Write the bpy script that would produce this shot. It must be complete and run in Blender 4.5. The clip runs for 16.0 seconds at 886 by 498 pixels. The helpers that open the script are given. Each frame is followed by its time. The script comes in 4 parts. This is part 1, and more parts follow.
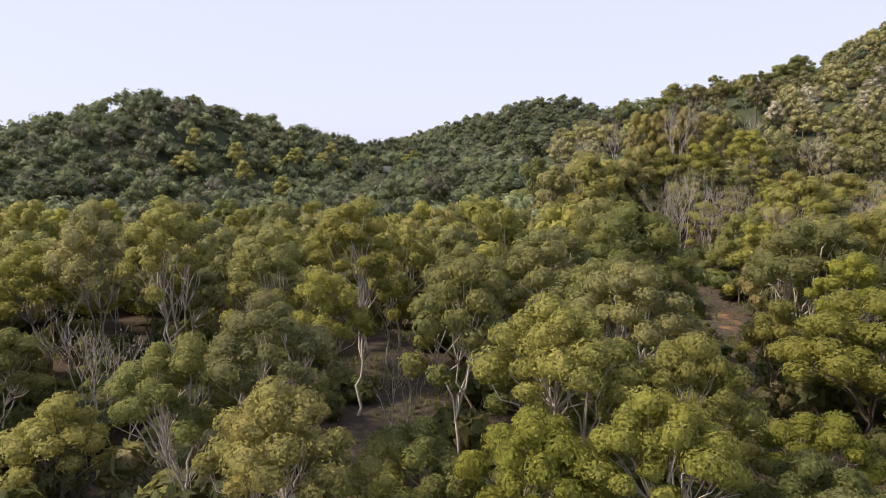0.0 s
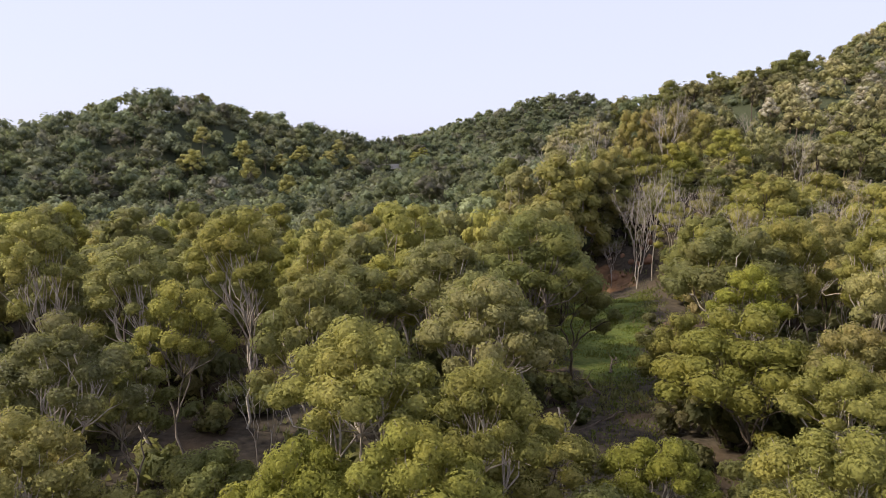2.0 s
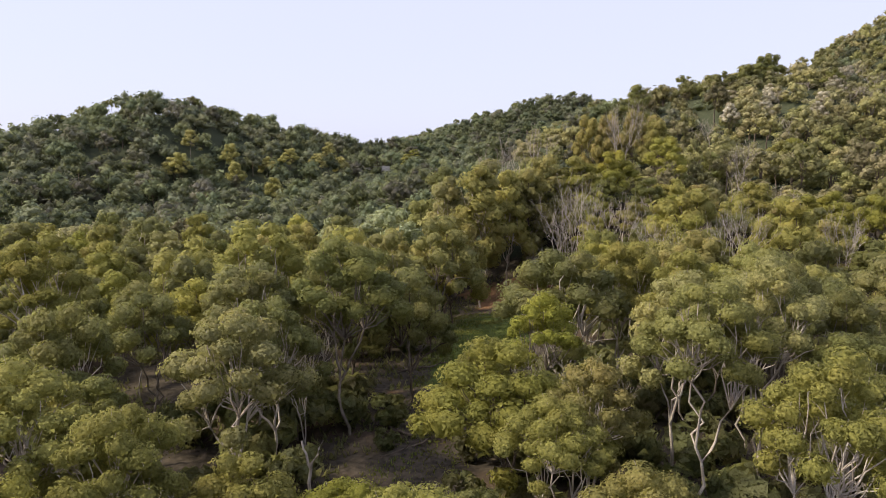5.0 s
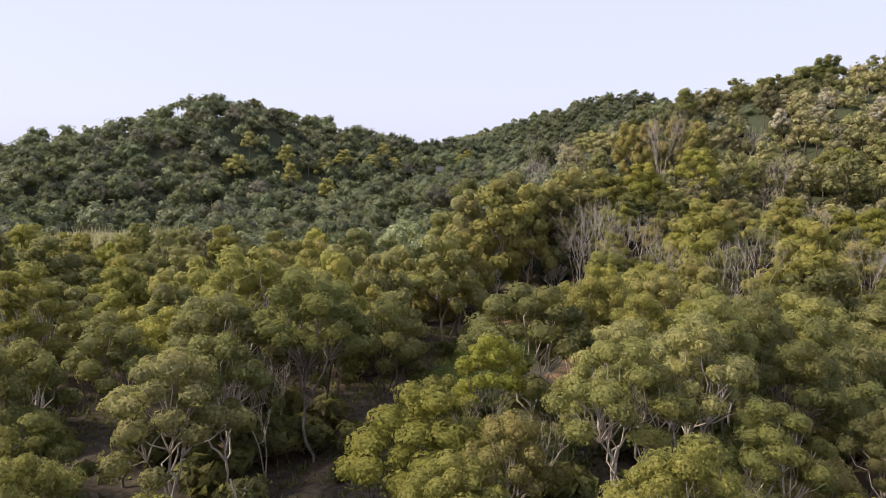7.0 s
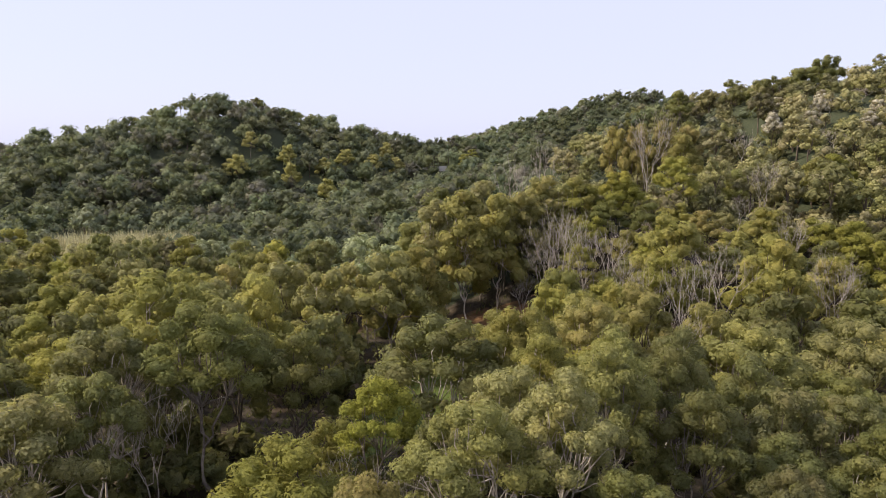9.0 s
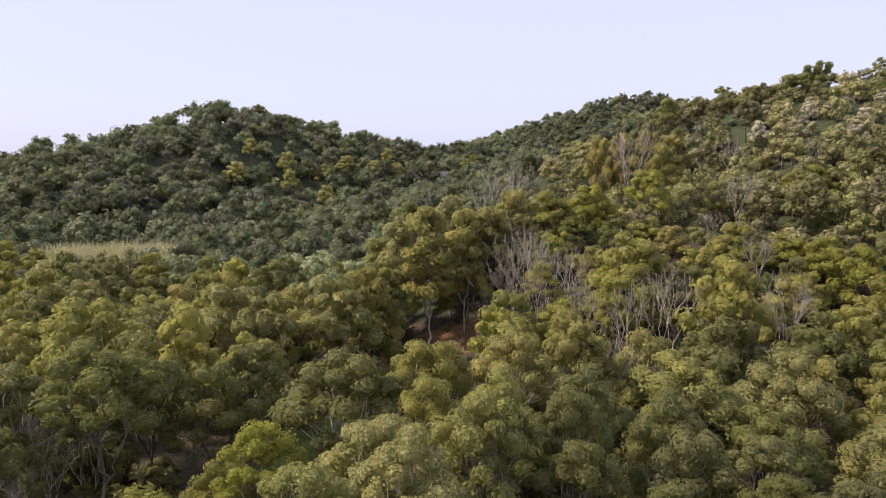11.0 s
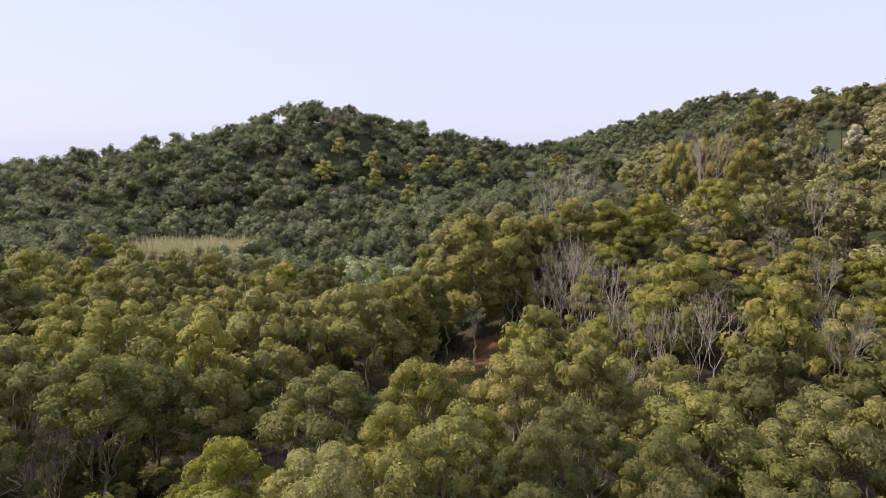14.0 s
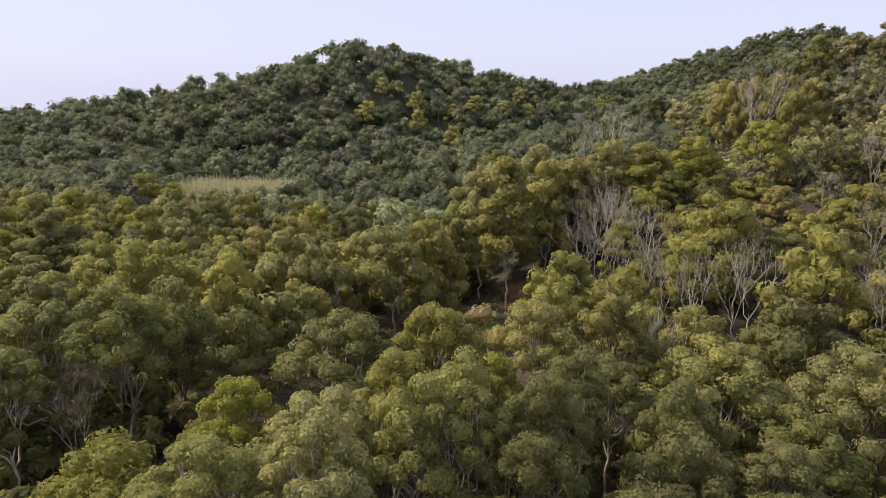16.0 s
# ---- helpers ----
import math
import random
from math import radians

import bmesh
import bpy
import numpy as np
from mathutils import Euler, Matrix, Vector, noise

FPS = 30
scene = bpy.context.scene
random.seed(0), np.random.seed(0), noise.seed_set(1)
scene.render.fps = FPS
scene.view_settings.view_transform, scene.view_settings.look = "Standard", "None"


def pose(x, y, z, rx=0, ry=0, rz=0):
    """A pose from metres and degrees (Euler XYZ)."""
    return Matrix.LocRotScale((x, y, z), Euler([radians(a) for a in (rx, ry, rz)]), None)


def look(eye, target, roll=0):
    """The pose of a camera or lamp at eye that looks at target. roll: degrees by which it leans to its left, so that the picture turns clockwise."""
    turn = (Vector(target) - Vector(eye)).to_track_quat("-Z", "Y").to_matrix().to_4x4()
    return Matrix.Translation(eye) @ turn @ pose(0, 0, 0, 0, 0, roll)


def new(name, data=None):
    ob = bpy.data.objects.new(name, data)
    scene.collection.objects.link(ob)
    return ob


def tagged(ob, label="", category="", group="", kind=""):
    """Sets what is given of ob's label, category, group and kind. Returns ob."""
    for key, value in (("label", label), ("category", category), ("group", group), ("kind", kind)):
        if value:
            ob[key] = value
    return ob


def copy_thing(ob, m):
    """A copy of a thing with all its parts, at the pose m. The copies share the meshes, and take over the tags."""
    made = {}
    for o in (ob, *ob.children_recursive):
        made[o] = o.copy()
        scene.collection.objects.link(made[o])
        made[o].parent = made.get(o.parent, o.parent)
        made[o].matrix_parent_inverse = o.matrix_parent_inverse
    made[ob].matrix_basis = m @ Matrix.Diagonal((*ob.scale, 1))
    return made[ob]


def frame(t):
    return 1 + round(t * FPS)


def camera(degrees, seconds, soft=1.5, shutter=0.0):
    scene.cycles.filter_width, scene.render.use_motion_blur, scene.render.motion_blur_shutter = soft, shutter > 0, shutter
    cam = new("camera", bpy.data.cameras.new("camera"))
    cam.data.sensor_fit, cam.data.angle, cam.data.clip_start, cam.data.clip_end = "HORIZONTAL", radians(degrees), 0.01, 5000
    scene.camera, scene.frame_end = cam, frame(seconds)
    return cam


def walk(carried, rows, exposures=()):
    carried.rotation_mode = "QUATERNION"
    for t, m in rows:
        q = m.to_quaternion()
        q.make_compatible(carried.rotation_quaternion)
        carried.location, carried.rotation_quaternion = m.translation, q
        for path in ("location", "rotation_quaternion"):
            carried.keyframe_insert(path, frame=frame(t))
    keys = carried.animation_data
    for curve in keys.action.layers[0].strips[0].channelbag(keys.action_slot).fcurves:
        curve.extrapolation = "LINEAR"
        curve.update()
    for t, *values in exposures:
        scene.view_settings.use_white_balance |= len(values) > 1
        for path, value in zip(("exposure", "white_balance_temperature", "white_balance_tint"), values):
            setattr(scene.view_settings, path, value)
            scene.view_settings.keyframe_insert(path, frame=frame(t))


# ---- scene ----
cam = camera(67.2, 16.0, soft=0.7)
PATH = [
    (0, (0.403, -0.934, 10.652), (0.3876, 1.0469, 10.3765), 0.22),
    (0.5, (2.152, -0.761, 10.945), (2.0822, 1.2187, 10.6699), 0.02),
    (1, (3.896, -0.654, 11.287), (3.7725, 1.3223, 11.0062), 0.11),
    (1.5, (5.759, -0.312, 11.367), (5.6480, 1.6644, 11.0810), 0.02),
    (2, (7.774, 0.203, 11.348), (7.6977, 2.1809, 11.0614), 0.02),
    (2.5, (9.852, 0.587, 11.337), (9.8021, 2.5656, 11.0494), 0.02),
    (3, (11.934, 0.950, 11.371), (11.8900, 2.9287, 11.0830), 0.02),
    (3.5, (13.906, 1.091, 11.367), (13.8702, 3.0699, 11.0793), 0.02),
    (4, (15.832, 1.074, 11.670), (15.8016, 3.0529, 11.3821), -0.08),
    (4.2, (16.596, 1.044, 11.849), (16.5613, 3.0233, 11.5642), -0.08),
    (6.3, (23.419, 1.574, 14.235), (23.1578, 3.5351, 13.9415), 0.00),
    (6.5, (24.004, 1.668, 14.414), (23.7314, 3.6275, 14.1215), 0.00),
    (7, (25.400, 1.931, 14.975), (25.1047, 3.8865, 14.6781), -0.00),
    (7.5, (26.732, 2.649, 15.452), (26.4175, 4.6009, 15.1505), -0.00),
    (8, (28.109, 3.574, 15.845), (27.7778, 5.5225, 15.5393), -0.01),
    (8.5, (29.652, 4.534, 16.211), (29.3213, 6.4827, 15.9051), -0.01),
    (9, (31.274, 5.381, 16.629), (30.9380, 7.3285, 16.3221), -0.01),
    (9.5, (32.904, 6.030, 17.105), (32.5657, 7.9773, 16.7993), -0.01),
    (10, (34.515, 6.526, 17.671), (34.1677, 8.4715, 17.3639), 0.09),
    (10.2, (35.064, 6.692, 17.816), (34.7142, 8.6377, 17.5131), -0.01),
    (12.3, (40.418, 9.529, 18.853), (39.9284, 11.4441, 18.5485), -0.34),
    (12.5, (40.788, 9.694, 18.935), (40.2680, 11.6011, 18.6302), -0.25),
    (13, (41.602, 9.978, 19.173), (41.0129, 11.8650, 18.8687), -0.16),
    (13.5, (42.244, 10.208, 19.334), (41.6272, 12.0859, 19.0281), -0.07),
    (14, (42.796, 10.403, 19.375), (42.1510, 12.2714, 19.0695), 0.02),
    (14.5, (43.284, 10.612, 19.376), (42.6102, 12.4703, 19.0720), 0.01),
    (15, (43.724, 10.988, 19.392), (43.0263, 12.8347, 19.0710), -0.10),
    (15.5, (43.925, 11.422, 19.370), (43.2049, 13.2362, 18.9336), 0.01),
    (16, (44.092, 11.887, 19.295), (43.3315, 13.6750, 18.8205), -0.00),
]
walk(cam, [(t, look(eye, target, roll)) for t, eye, target, roll in PATH], exposures=((0.0, 0.44), (9.0, 0.42), (12.5, 0.37), (14.5, 0.35), (16.0, 0.32)))

# ---- world and sun ----
SUN_ELEVATION, SUN_AZIMUTH = radians(43), radians(-98)   # azimuth from +y, minus to the left
world = bpy.data.worlds.new("hazy_sky")
scene.world = world
world.use_nodes = True
wn, wl = world.node_tree.nodes, world.node_tree.links
sky = wn.new("ShaderNodeTexSky")
sky.sky_type, sky.sun_disc = "NISHITA", False
sky.sun_elevation, sky.sun_rotation = SUN_ELEVATION, SUN_AZIMUTH
sky.air_density, sky.dust_density, sky.ozone_density = 1.0, 1.5, 2.0
haze = wn.new("ShaderNodeMixRGB")
haze.inputs["Fac"].default_value = 0.80
haze.inputs["Color2"].default_value = (7.35, 7.5, 9.75, 1)
wl.new(sky.outputs["Color"], haze.inputs["Color1"])
back = wn["Background"]
wl.new(haze.outputs["Color"], back.inputs["Color"])
back.inputs["Strength"].default_value = 0.092

sun = new("sun", bpy.data.lights.new("sun", "SUN"))
sun.data.energy, sun.data.angle, sun.data.color = 4.1, radians(8), (1.0, 0.875, 0.70)
to_sun = Vector((math.sin(SUN_AZIMUTH) * math.cos(SUN_ELEVATION), math.cos(SUN_AZIMUTH) * math.cos(SUN_ELEVATION), math.sin(SUN_ELEVATION)))
sun.matrix_world = look((0, 0, 120), Vector((0, 0, 120)) - to_sun)

# ---- materials ----


def material(name):
    m = bpy.data.materials.new(name)
    m.use_nodes = True
    nt = m.node_tree
    return m, nt.nodes, nt.links, nt.nodes["Principled BSDF"], nt.nodes["Material Output"]


def noise_tex(n, l, scale, detail=4.0, coords=None):
    tex = n.new("ShaderNodeTexNoise")
    tex.inputs["Scale"].default_value, tex.inputs["Detail"].default_value = scale, detail
    if coords is not None:
        l.new(coords, tex.inputs["Vector"])
    return tex


def ramp(n, l, source, low, high):
    r = n.new("ShaderNodeMapRange")
    r.inputs["From Min"].default_value, r.inputs["From Max"].default_value = low, high
    l.new(source, r.inputs["Value"])
    return r.outputs["Result"]


def mix(n, l, fac, a, b):
    m = n.new("ShaderNodeMixRGB")
    if isinstance(fac, float):
        m.inputs["Fac"].default_value = fac
    else:
        l.new(fac, m.inputs["Fac"])
    for key, c in (("Color1", a), ("Color2", b)):
        if isinstance(c, tuple):
            m.inputs[key].default_value = (*c, 1)
        else:
            l.new(c, m.inputs[key])
    return m.outputs["Color"]


def leaf_material(name, dark, light, turning, per_tree="object", through_light=0.46, patch=0.35, grain=9.0, spread=1.0, odd=None, cut=0.43):
    """Foliage: sprays of small leaves with air between them, every spray its own shade, patches of turning leaves, and a hue of its own for each tree."""
    m, n, l, bsdf, out = material(name)
    geo = n.new("ShaderNodeNewGeometry")
    col = mix(n, l, geo.outputs["Random Per Island"], dark, light)
    big = noise_tex(n, l, patch, 3.0, geo.outputs["Position"])
    col = mix(n, l, ramp(n, l, big.outputs["Fac"], 0.48, 0.72), col, turning)
    if per_tree == "object":
        info = n.new("ShaderNodeObjectInfo")
        own = info.outputs["Random"]
    else:
        attr = n.new("ShaderNodeAttribute")
        attr.attribute_name = "tone"
        own = attr.outputs["Fac"]
    if odd:
        pick = n.new("ShaderNodeMapRange")
        pick.inputs["From Min"].default_value, pick.inputs["From Max"].default_value = 0.74, 0.94
        l.new(own, pick.inputs["Value"])
        col = mix(n, l, pick.outputs["Result"], col, odd)
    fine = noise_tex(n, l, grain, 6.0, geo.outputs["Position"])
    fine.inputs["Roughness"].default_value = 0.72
    # The noise also darkens leaf colour, painting shade into gaps between leaves.
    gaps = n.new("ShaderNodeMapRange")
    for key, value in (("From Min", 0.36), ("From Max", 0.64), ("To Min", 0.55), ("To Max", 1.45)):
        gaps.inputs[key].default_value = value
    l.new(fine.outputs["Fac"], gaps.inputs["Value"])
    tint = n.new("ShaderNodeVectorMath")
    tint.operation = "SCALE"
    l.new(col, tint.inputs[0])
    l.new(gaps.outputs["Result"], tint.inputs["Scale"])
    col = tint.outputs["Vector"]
    hsv = n.new("ShaderNodeHueSaturation")
    l.new(col, hsv.inputs["Color"])
    for key, low, high in (("Hue", 0.499 - 0.011 * spread, 0.499 + 0.011 * spread), ("Value", 1.02 - 0.2 * spread, 1.02 + 0.2 * spread), ("Saturation", 1.05 - 0.1 * spread, 1.05 + 0.1 * spread)):
        r = n.new("ShaderNodeMapRange")
        r.inputs["To Min"].default_value, r.inputs["To Max"].default_value = low, high
        if key == "Value":
            half = n.new("ShaderNodeMath")
            half.operation = "MULTIPLY_ADD"
            half.inputs[1].default_value, half.inputs[2].default_value = 7.31, 0.17
            l.new(own, half.inputs[0])
            wrap = n.new("ShaderNodeMath")
            wrap.operation = "FRACT"
            l.new(half.outputs[0], wrap.inputs[0])
            l.new(wrap.outputs[0], r.inputs["Value"])
        else:
            l.new(own, r.inputs["Value"])
        l.new(r.outputs["Result"], hsv.inputs[key])
    l.new(hsv.outputs["Color"], bsdf.inputs["Base Color"])
    bsdf.inputs["Roughness"].default_value = 0.6
    bsdf.inputs["Specular IOR Level"].default_value = 0.14
    bump = n.new("ShaderNodeBump")
    bump.inputs["Strength"].default_value, bump.inputs["Distance"].default_value = 0.6, 0.5 / grain
    l.new(fine.outputs["Fac"], bump.inputs["Height"])
    l.new(bump.outputs["Normal"], bsdf.inputs["Normal"])
    trans = n.new("ShaderNodeBsdfTranslucent")
    l.new(mix(n, l, 0.5, hsv.outputs["Color"], (0.48, 0.48, 0.15) if per_tree == "object" else (0.30, 0.32, 0.12)), trans.inputs["Color"])
    both = n.new("ShaderNodeMixShader")
    both.inputs["Fac"].default_value = through_light
    l.new(bsdf.outputs[0], both.inputs[1])
    l.new(trans.outputs[0], both.inputs[2])
    if not cut:
        l.new(both.outputs[0], out.inputs["Surface"])
        return m
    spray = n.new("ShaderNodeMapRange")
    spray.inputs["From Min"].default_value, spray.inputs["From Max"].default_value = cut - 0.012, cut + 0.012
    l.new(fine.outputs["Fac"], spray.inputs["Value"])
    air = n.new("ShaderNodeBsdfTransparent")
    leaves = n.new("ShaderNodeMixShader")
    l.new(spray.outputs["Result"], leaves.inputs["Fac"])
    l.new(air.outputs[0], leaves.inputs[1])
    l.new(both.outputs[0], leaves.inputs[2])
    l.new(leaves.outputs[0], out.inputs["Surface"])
    return m


def rough_material(name, a, b, c, scale=1.5, fine=14.0, rough=0.9, depth=0.05):
    """Bark, soil or stone: two colours at a broad scale, a third in fine speckle."""
    m, n, l, bsdf, out = material(name)
    geo = n.new("ShaderNodeNewGeometry")
    broad = noise_tex(n, l, scale, 4.0, geo.outputs["Position"])
    small = noise_tex(n, l, fine, 5.0, geo.outputs["Position"])
    col = mix(n, l, ramp(n, l, broad.outputs["Fac"], 0.38, 0.62), a, b)
    col = mix(n, l, ramp(n, l, small.outputs["Fac"], 0.55, 0.75), col, c)
    l.new(col, bsdf.inputs["Base Color"])
    bsdf.inputs["Roughness"].default_value = rough
    bsdf.inputs["Specular IOR Level"].default_value = 0.2
    bump = n.new("ShaderNodeBump")
    bump.inputs["Strength"].default_value, bump.inputs["Distance"].default_value = 0.7, depth
    l.new(small.outputs["Fac"], bump.inputs["Height"])
    l.new(bump.outputs["Normal"], bsdf.inputs["Normal"])
    return m


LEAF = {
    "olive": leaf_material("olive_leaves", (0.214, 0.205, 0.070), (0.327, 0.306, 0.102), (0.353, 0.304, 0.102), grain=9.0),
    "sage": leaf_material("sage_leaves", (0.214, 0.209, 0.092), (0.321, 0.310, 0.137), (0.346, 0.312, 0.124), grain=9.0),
    # Deep green, and the darker leaf colour for shaded parts of the near wood.
    "deep": leaf_material("deep_and_shaded_leaves", (0.123, 0.130, 0.057), (0.199, 0.202, 0.088), (0.221, 0.202, 0.083), grain=9.0),
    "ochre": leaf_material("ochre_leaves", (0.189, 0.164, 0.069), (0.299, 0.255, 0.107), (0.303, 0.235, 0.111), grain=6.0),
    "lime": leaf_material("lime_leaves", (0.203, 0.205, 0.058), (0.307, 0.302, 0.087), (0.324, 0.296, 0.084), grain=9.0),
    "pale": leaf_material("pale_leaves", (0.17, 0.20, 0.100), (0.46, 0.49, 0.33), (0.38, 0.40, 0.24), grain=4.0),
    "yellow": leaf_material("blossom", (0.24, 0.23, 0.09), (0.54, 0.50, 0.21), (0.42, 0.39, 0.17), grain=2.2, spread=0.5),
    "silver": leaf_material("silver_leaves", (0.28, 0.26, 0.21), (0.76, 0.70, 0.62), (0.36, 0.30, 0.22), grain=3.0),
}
# Extra blue in these far leaves paints the haze of distance into their colour.
FAR_HAZE_LEAF = leaf_material("far_haze_leaves", (0.111, 0.133, 0.087), (0.174, 0.201, 0.120), (0.209, 0.215, 0.112), "tone", 0.40, 0.05, 1.5, 1.9, (0.165, 0.152, 0.132))
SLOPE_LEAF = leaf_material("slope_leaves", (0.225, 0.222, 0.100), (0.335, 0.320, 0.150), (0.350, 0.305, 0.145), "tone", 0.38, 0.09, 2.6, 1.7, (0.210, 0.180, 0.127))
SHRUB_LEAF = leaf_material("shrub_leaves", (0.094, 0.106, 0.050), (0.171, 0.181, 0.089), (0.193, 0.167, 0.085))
GRASS = leaf_material("grass_blades", (0.070, 0.098, 0.020), (0.155, 0.180, 0.044), (0.19, 0.165, 0.06), "object", 0.2, 0.25, cut=None)
REED = leaf_material("reed_blades", (0.30, 0.27, 0.16), (0.60, 0.54, 0.38), (0.42, 0.40, 0.22), "object", 0.1, 0.3, cut=None)
PALE_BARK = rough_material("pale_bark", (0.56, 0.50, 0.43), (0.40, 0.34, 0.285), (0.23, 0.19, 0.15), 2.0, 18.0)
GREY_BARK = rough_material("grey_bark", (0.27, 0.23, 0.19), (0.18, 0.15, 0.12), (0.34, 0.29, 0.24), 2.0, 18.0)
DARK_BARK = rough_material("dark_bark", (0.16, 0.125, 0.095), (0.10, 0.078, 0.06), (0.24, 0.20, 0.16), 2.0, 18.0)
DEAD_WOOD = rough_material("dead_wood", (0.50, 0.445, 0.385), (0.36, 0.31, 0.265), (0.23, 0.19, 0.16), 1.0, 16.0)
CONCRETE = rough_material("weathered_concrete", (0.66, 0.61, 0.56), (0.54, 0.49, 0.44), (0.36, 0.32, 0.28), 0.3, 3.0)
STONE = rough_material("red_stone", (0.30, 0.17, 0.10), (0.22, 0.12, 0.075), (0.36, 0.24, 0.16), 1.5, 9.0)


def ground_material():
    m, n, l, bsdf, out = material("forest_floor")
    geo = n.new("ShaderNodeNewGeometry")
    pos = geo.outputs["Position"]
    litter = noise_tex(n, l, 2.2, 6.0, pos)
    broad = noise_tex(n, l, 0.16, 4.0, pos)
    col = mix(n, l, ramp(n, l, litter.outputs["Fac"], 0.35, 0.68), (0.050, 0.042, 0.032), (0.105, 0.086, 0.064))
    col = mix(n, l, ramp(n, l, broad.outputs["Fac"], 0.52, 0.70), col, (0.095, 0.066, 0.044))
    zone = n.new("ShaderNodeAttribute")
    zone.attribute_name = "zone"
    split = n.new("ShaderNodeSeparateColor")
    l.new(zone.outputs["Color"], split.inputs["Color"])
    edge = noise_tex(n, l, 0.55, 5.0, pos)
    for channel, a, b in (("Blue", (0.040, 0.048, 0.028), (0.070, 0.078, 0.044)), ("Red", (0.055, 0.085, 0.020), (0.13, 0.145, 0.040)), ("Green", (0.30, 0.18, 0.095), (0.20, 0.11, 0.06))):
        own = mix(n, l, ramp(n, l, litter.outputs["Fac"], 0.3, 0.7), a, b)
        add = n.new("ShaderNodeMath")
        add.operation = "ADD"
        l.new(split.outputs[channel], add.inputs[0])
        l.new(edge.outputs["Fac"], add.inputs[1])
        col = mix(n, l, ramp(n, l, add.outputs[0], 0.92, 1.12), col, own)
    l.new(col, bsdf.inputs["Base Color"])
    bsdf.inputs["Roughness"].default_value = 0.95
    bsdf.inputs["Specular IOR Level"].default_value = 0.1
    bump = n.new("ShaderNodeBump")
    bump.inputs["Strength"].default_value, bump.inputs["Distance"].default_value = 0.9, 0.15
    l.new(litter.outputs["Fac"], bump.inputs["Height"])
    l.new(bump.outputs["Normal"], bsdf.inputs["Normal"])
    return m


# ---- mesh helpers ----
RNG = np.random.default_rng(11)


def solid(name, verts, faces3=None, faces4=None, mat=None, smooth=False, tone=None, mats=None, faces_mat=None):
    """A mesh from arrays of vertices, triangles and quads."""
    f3 = np.zeros((0, 3), int) if faces3 is None else np.asarray(faces3, int).reshape(-1, 3)
    f4 = np.zeros((0, 4), int) if faces4 is None else np.asarray(faces4, int).reshape(-1, 4)
    me = bpy.data.meshes.new(name)
    me.vertices.add(len(verts))
    me.vertices.foreach_set("co", np.asarray(verts, np.float32).ravel())
    corners = np.concatenate([f3.ravel(), f4.ravel()]).astype(np.int32)
    me.loops.add(len(corners))
    me.loops.foreach_set("vertex_index", corners)
    starts = np.concatenate([np.arange(len(f3)) * 3, len(f3) * 3 + np.arange(len(f4)) * 4]).astype(np.int32)
    me.polygons.add(len(starts))
    me.polygons.foreach_set("loop_start", starts)
    if smooth is True:
        me.polygons.foreach_set("use_smooth", np.ones(len(starts), bool))
    elif smooth == "triangles":
        me.polygons.foreach_set("use_smooth", np.arange(len(starts)) < len(f3))
    if tone is not None:
        layer = me.attributes.new("tone", "FLOAT", "POINT")
        layer.data.foreach_set("value", np.asarray(tone, np.float32))
    me.update(calc_edges=True)
    me.validate()
    if mat:
        me.materials.append(mat)
    return me


def part(name, me, parent, label=""):
    ob = new(name, me)
    ob.parent = parent
    return tagged(ob, label=label)


def unit(v):
    return v / np.maximum(np.linalg.norm(v, axis=-1, keepdims=True), 1e-9)


def ico(level):
    bm = bmesh.new()
    bmesh.ops.create_icosphere(bm, subdivisions=level, radius=1)
    v = np.array([p.co[:] for p in bm.verts])
    f = np.array([[p.index for p in q.verts] for q in bm.faces])
    bm.free()
    return v, f


ICO = {k: ico(k) for k in (1, 2)}
ICO["octa"] = (np.array([(1, 0, 0), (0, 1, 0), (-1, 0, 0), (0, -1, 0), (0, 0, 1), (0, 0, -1)], float),
               np.array([(0, 1, 4), (1, 2, 4), (2, 3, 4), (3, 0, 4), (1, 0, 5), (2, 1, 5), (3, 2, 5), (0, 3, 5)]))


def tubes(paths, sides=6):
    """Tapered tubes along paths: (points, radii) each. Vertices and quads."""
    vs, fs, base = [], [], 0
    a = np.arange(sides) * 2 * np.pi / sides
    for pts, radii in paths:
        pts = np.asarray(pts, float)
        d = unit(np.gradient(pts, axis=0))
        ref = np.where(np.abs(d[:, 2:3]) > 0.9, [[1.0, 0, 0]], [[0, 0, 1.0]])
        u = unit(np.cross(d, ref))
        w = np.cross(d, u)
        ring = pts[:, None] + np.asarray(radii)[:, None, None] * (np.cos(a)[None, :, None] * u[:, None] + np.sin(a)[None, :, None] * w[:, None])
        vs.append(ring.reshape(-1, 3))
        k = len(pts)
        i = np.arange(k - 1)[:, None] * sides + np.arange(sides)[None]
        j = np.arange(k - 1)[:, None] * sides + (np.arange(sides)[None] + 1) % sides
        fs.append((base + np.stack([i, j, j + sides, i + sides], -1)).reshape(-1, 4))
        base += k * sides
    return np.concatenate(vs), np.concatenate(fs)


def bent(a, b, rng, sag=0.1, n=5):
    """A crooked line from a to b."""
    t = np.linspace(0, 1, n)[:, None]
    a, b = np.asarray(a, float), np.asarray(b, float)
    span = np.linalg.norm(b - a)
    off = rng.normal(0, sag * span, (n, 3)) * (t * (1 - t) * 2.2)
    return a + (b - a) * t + off


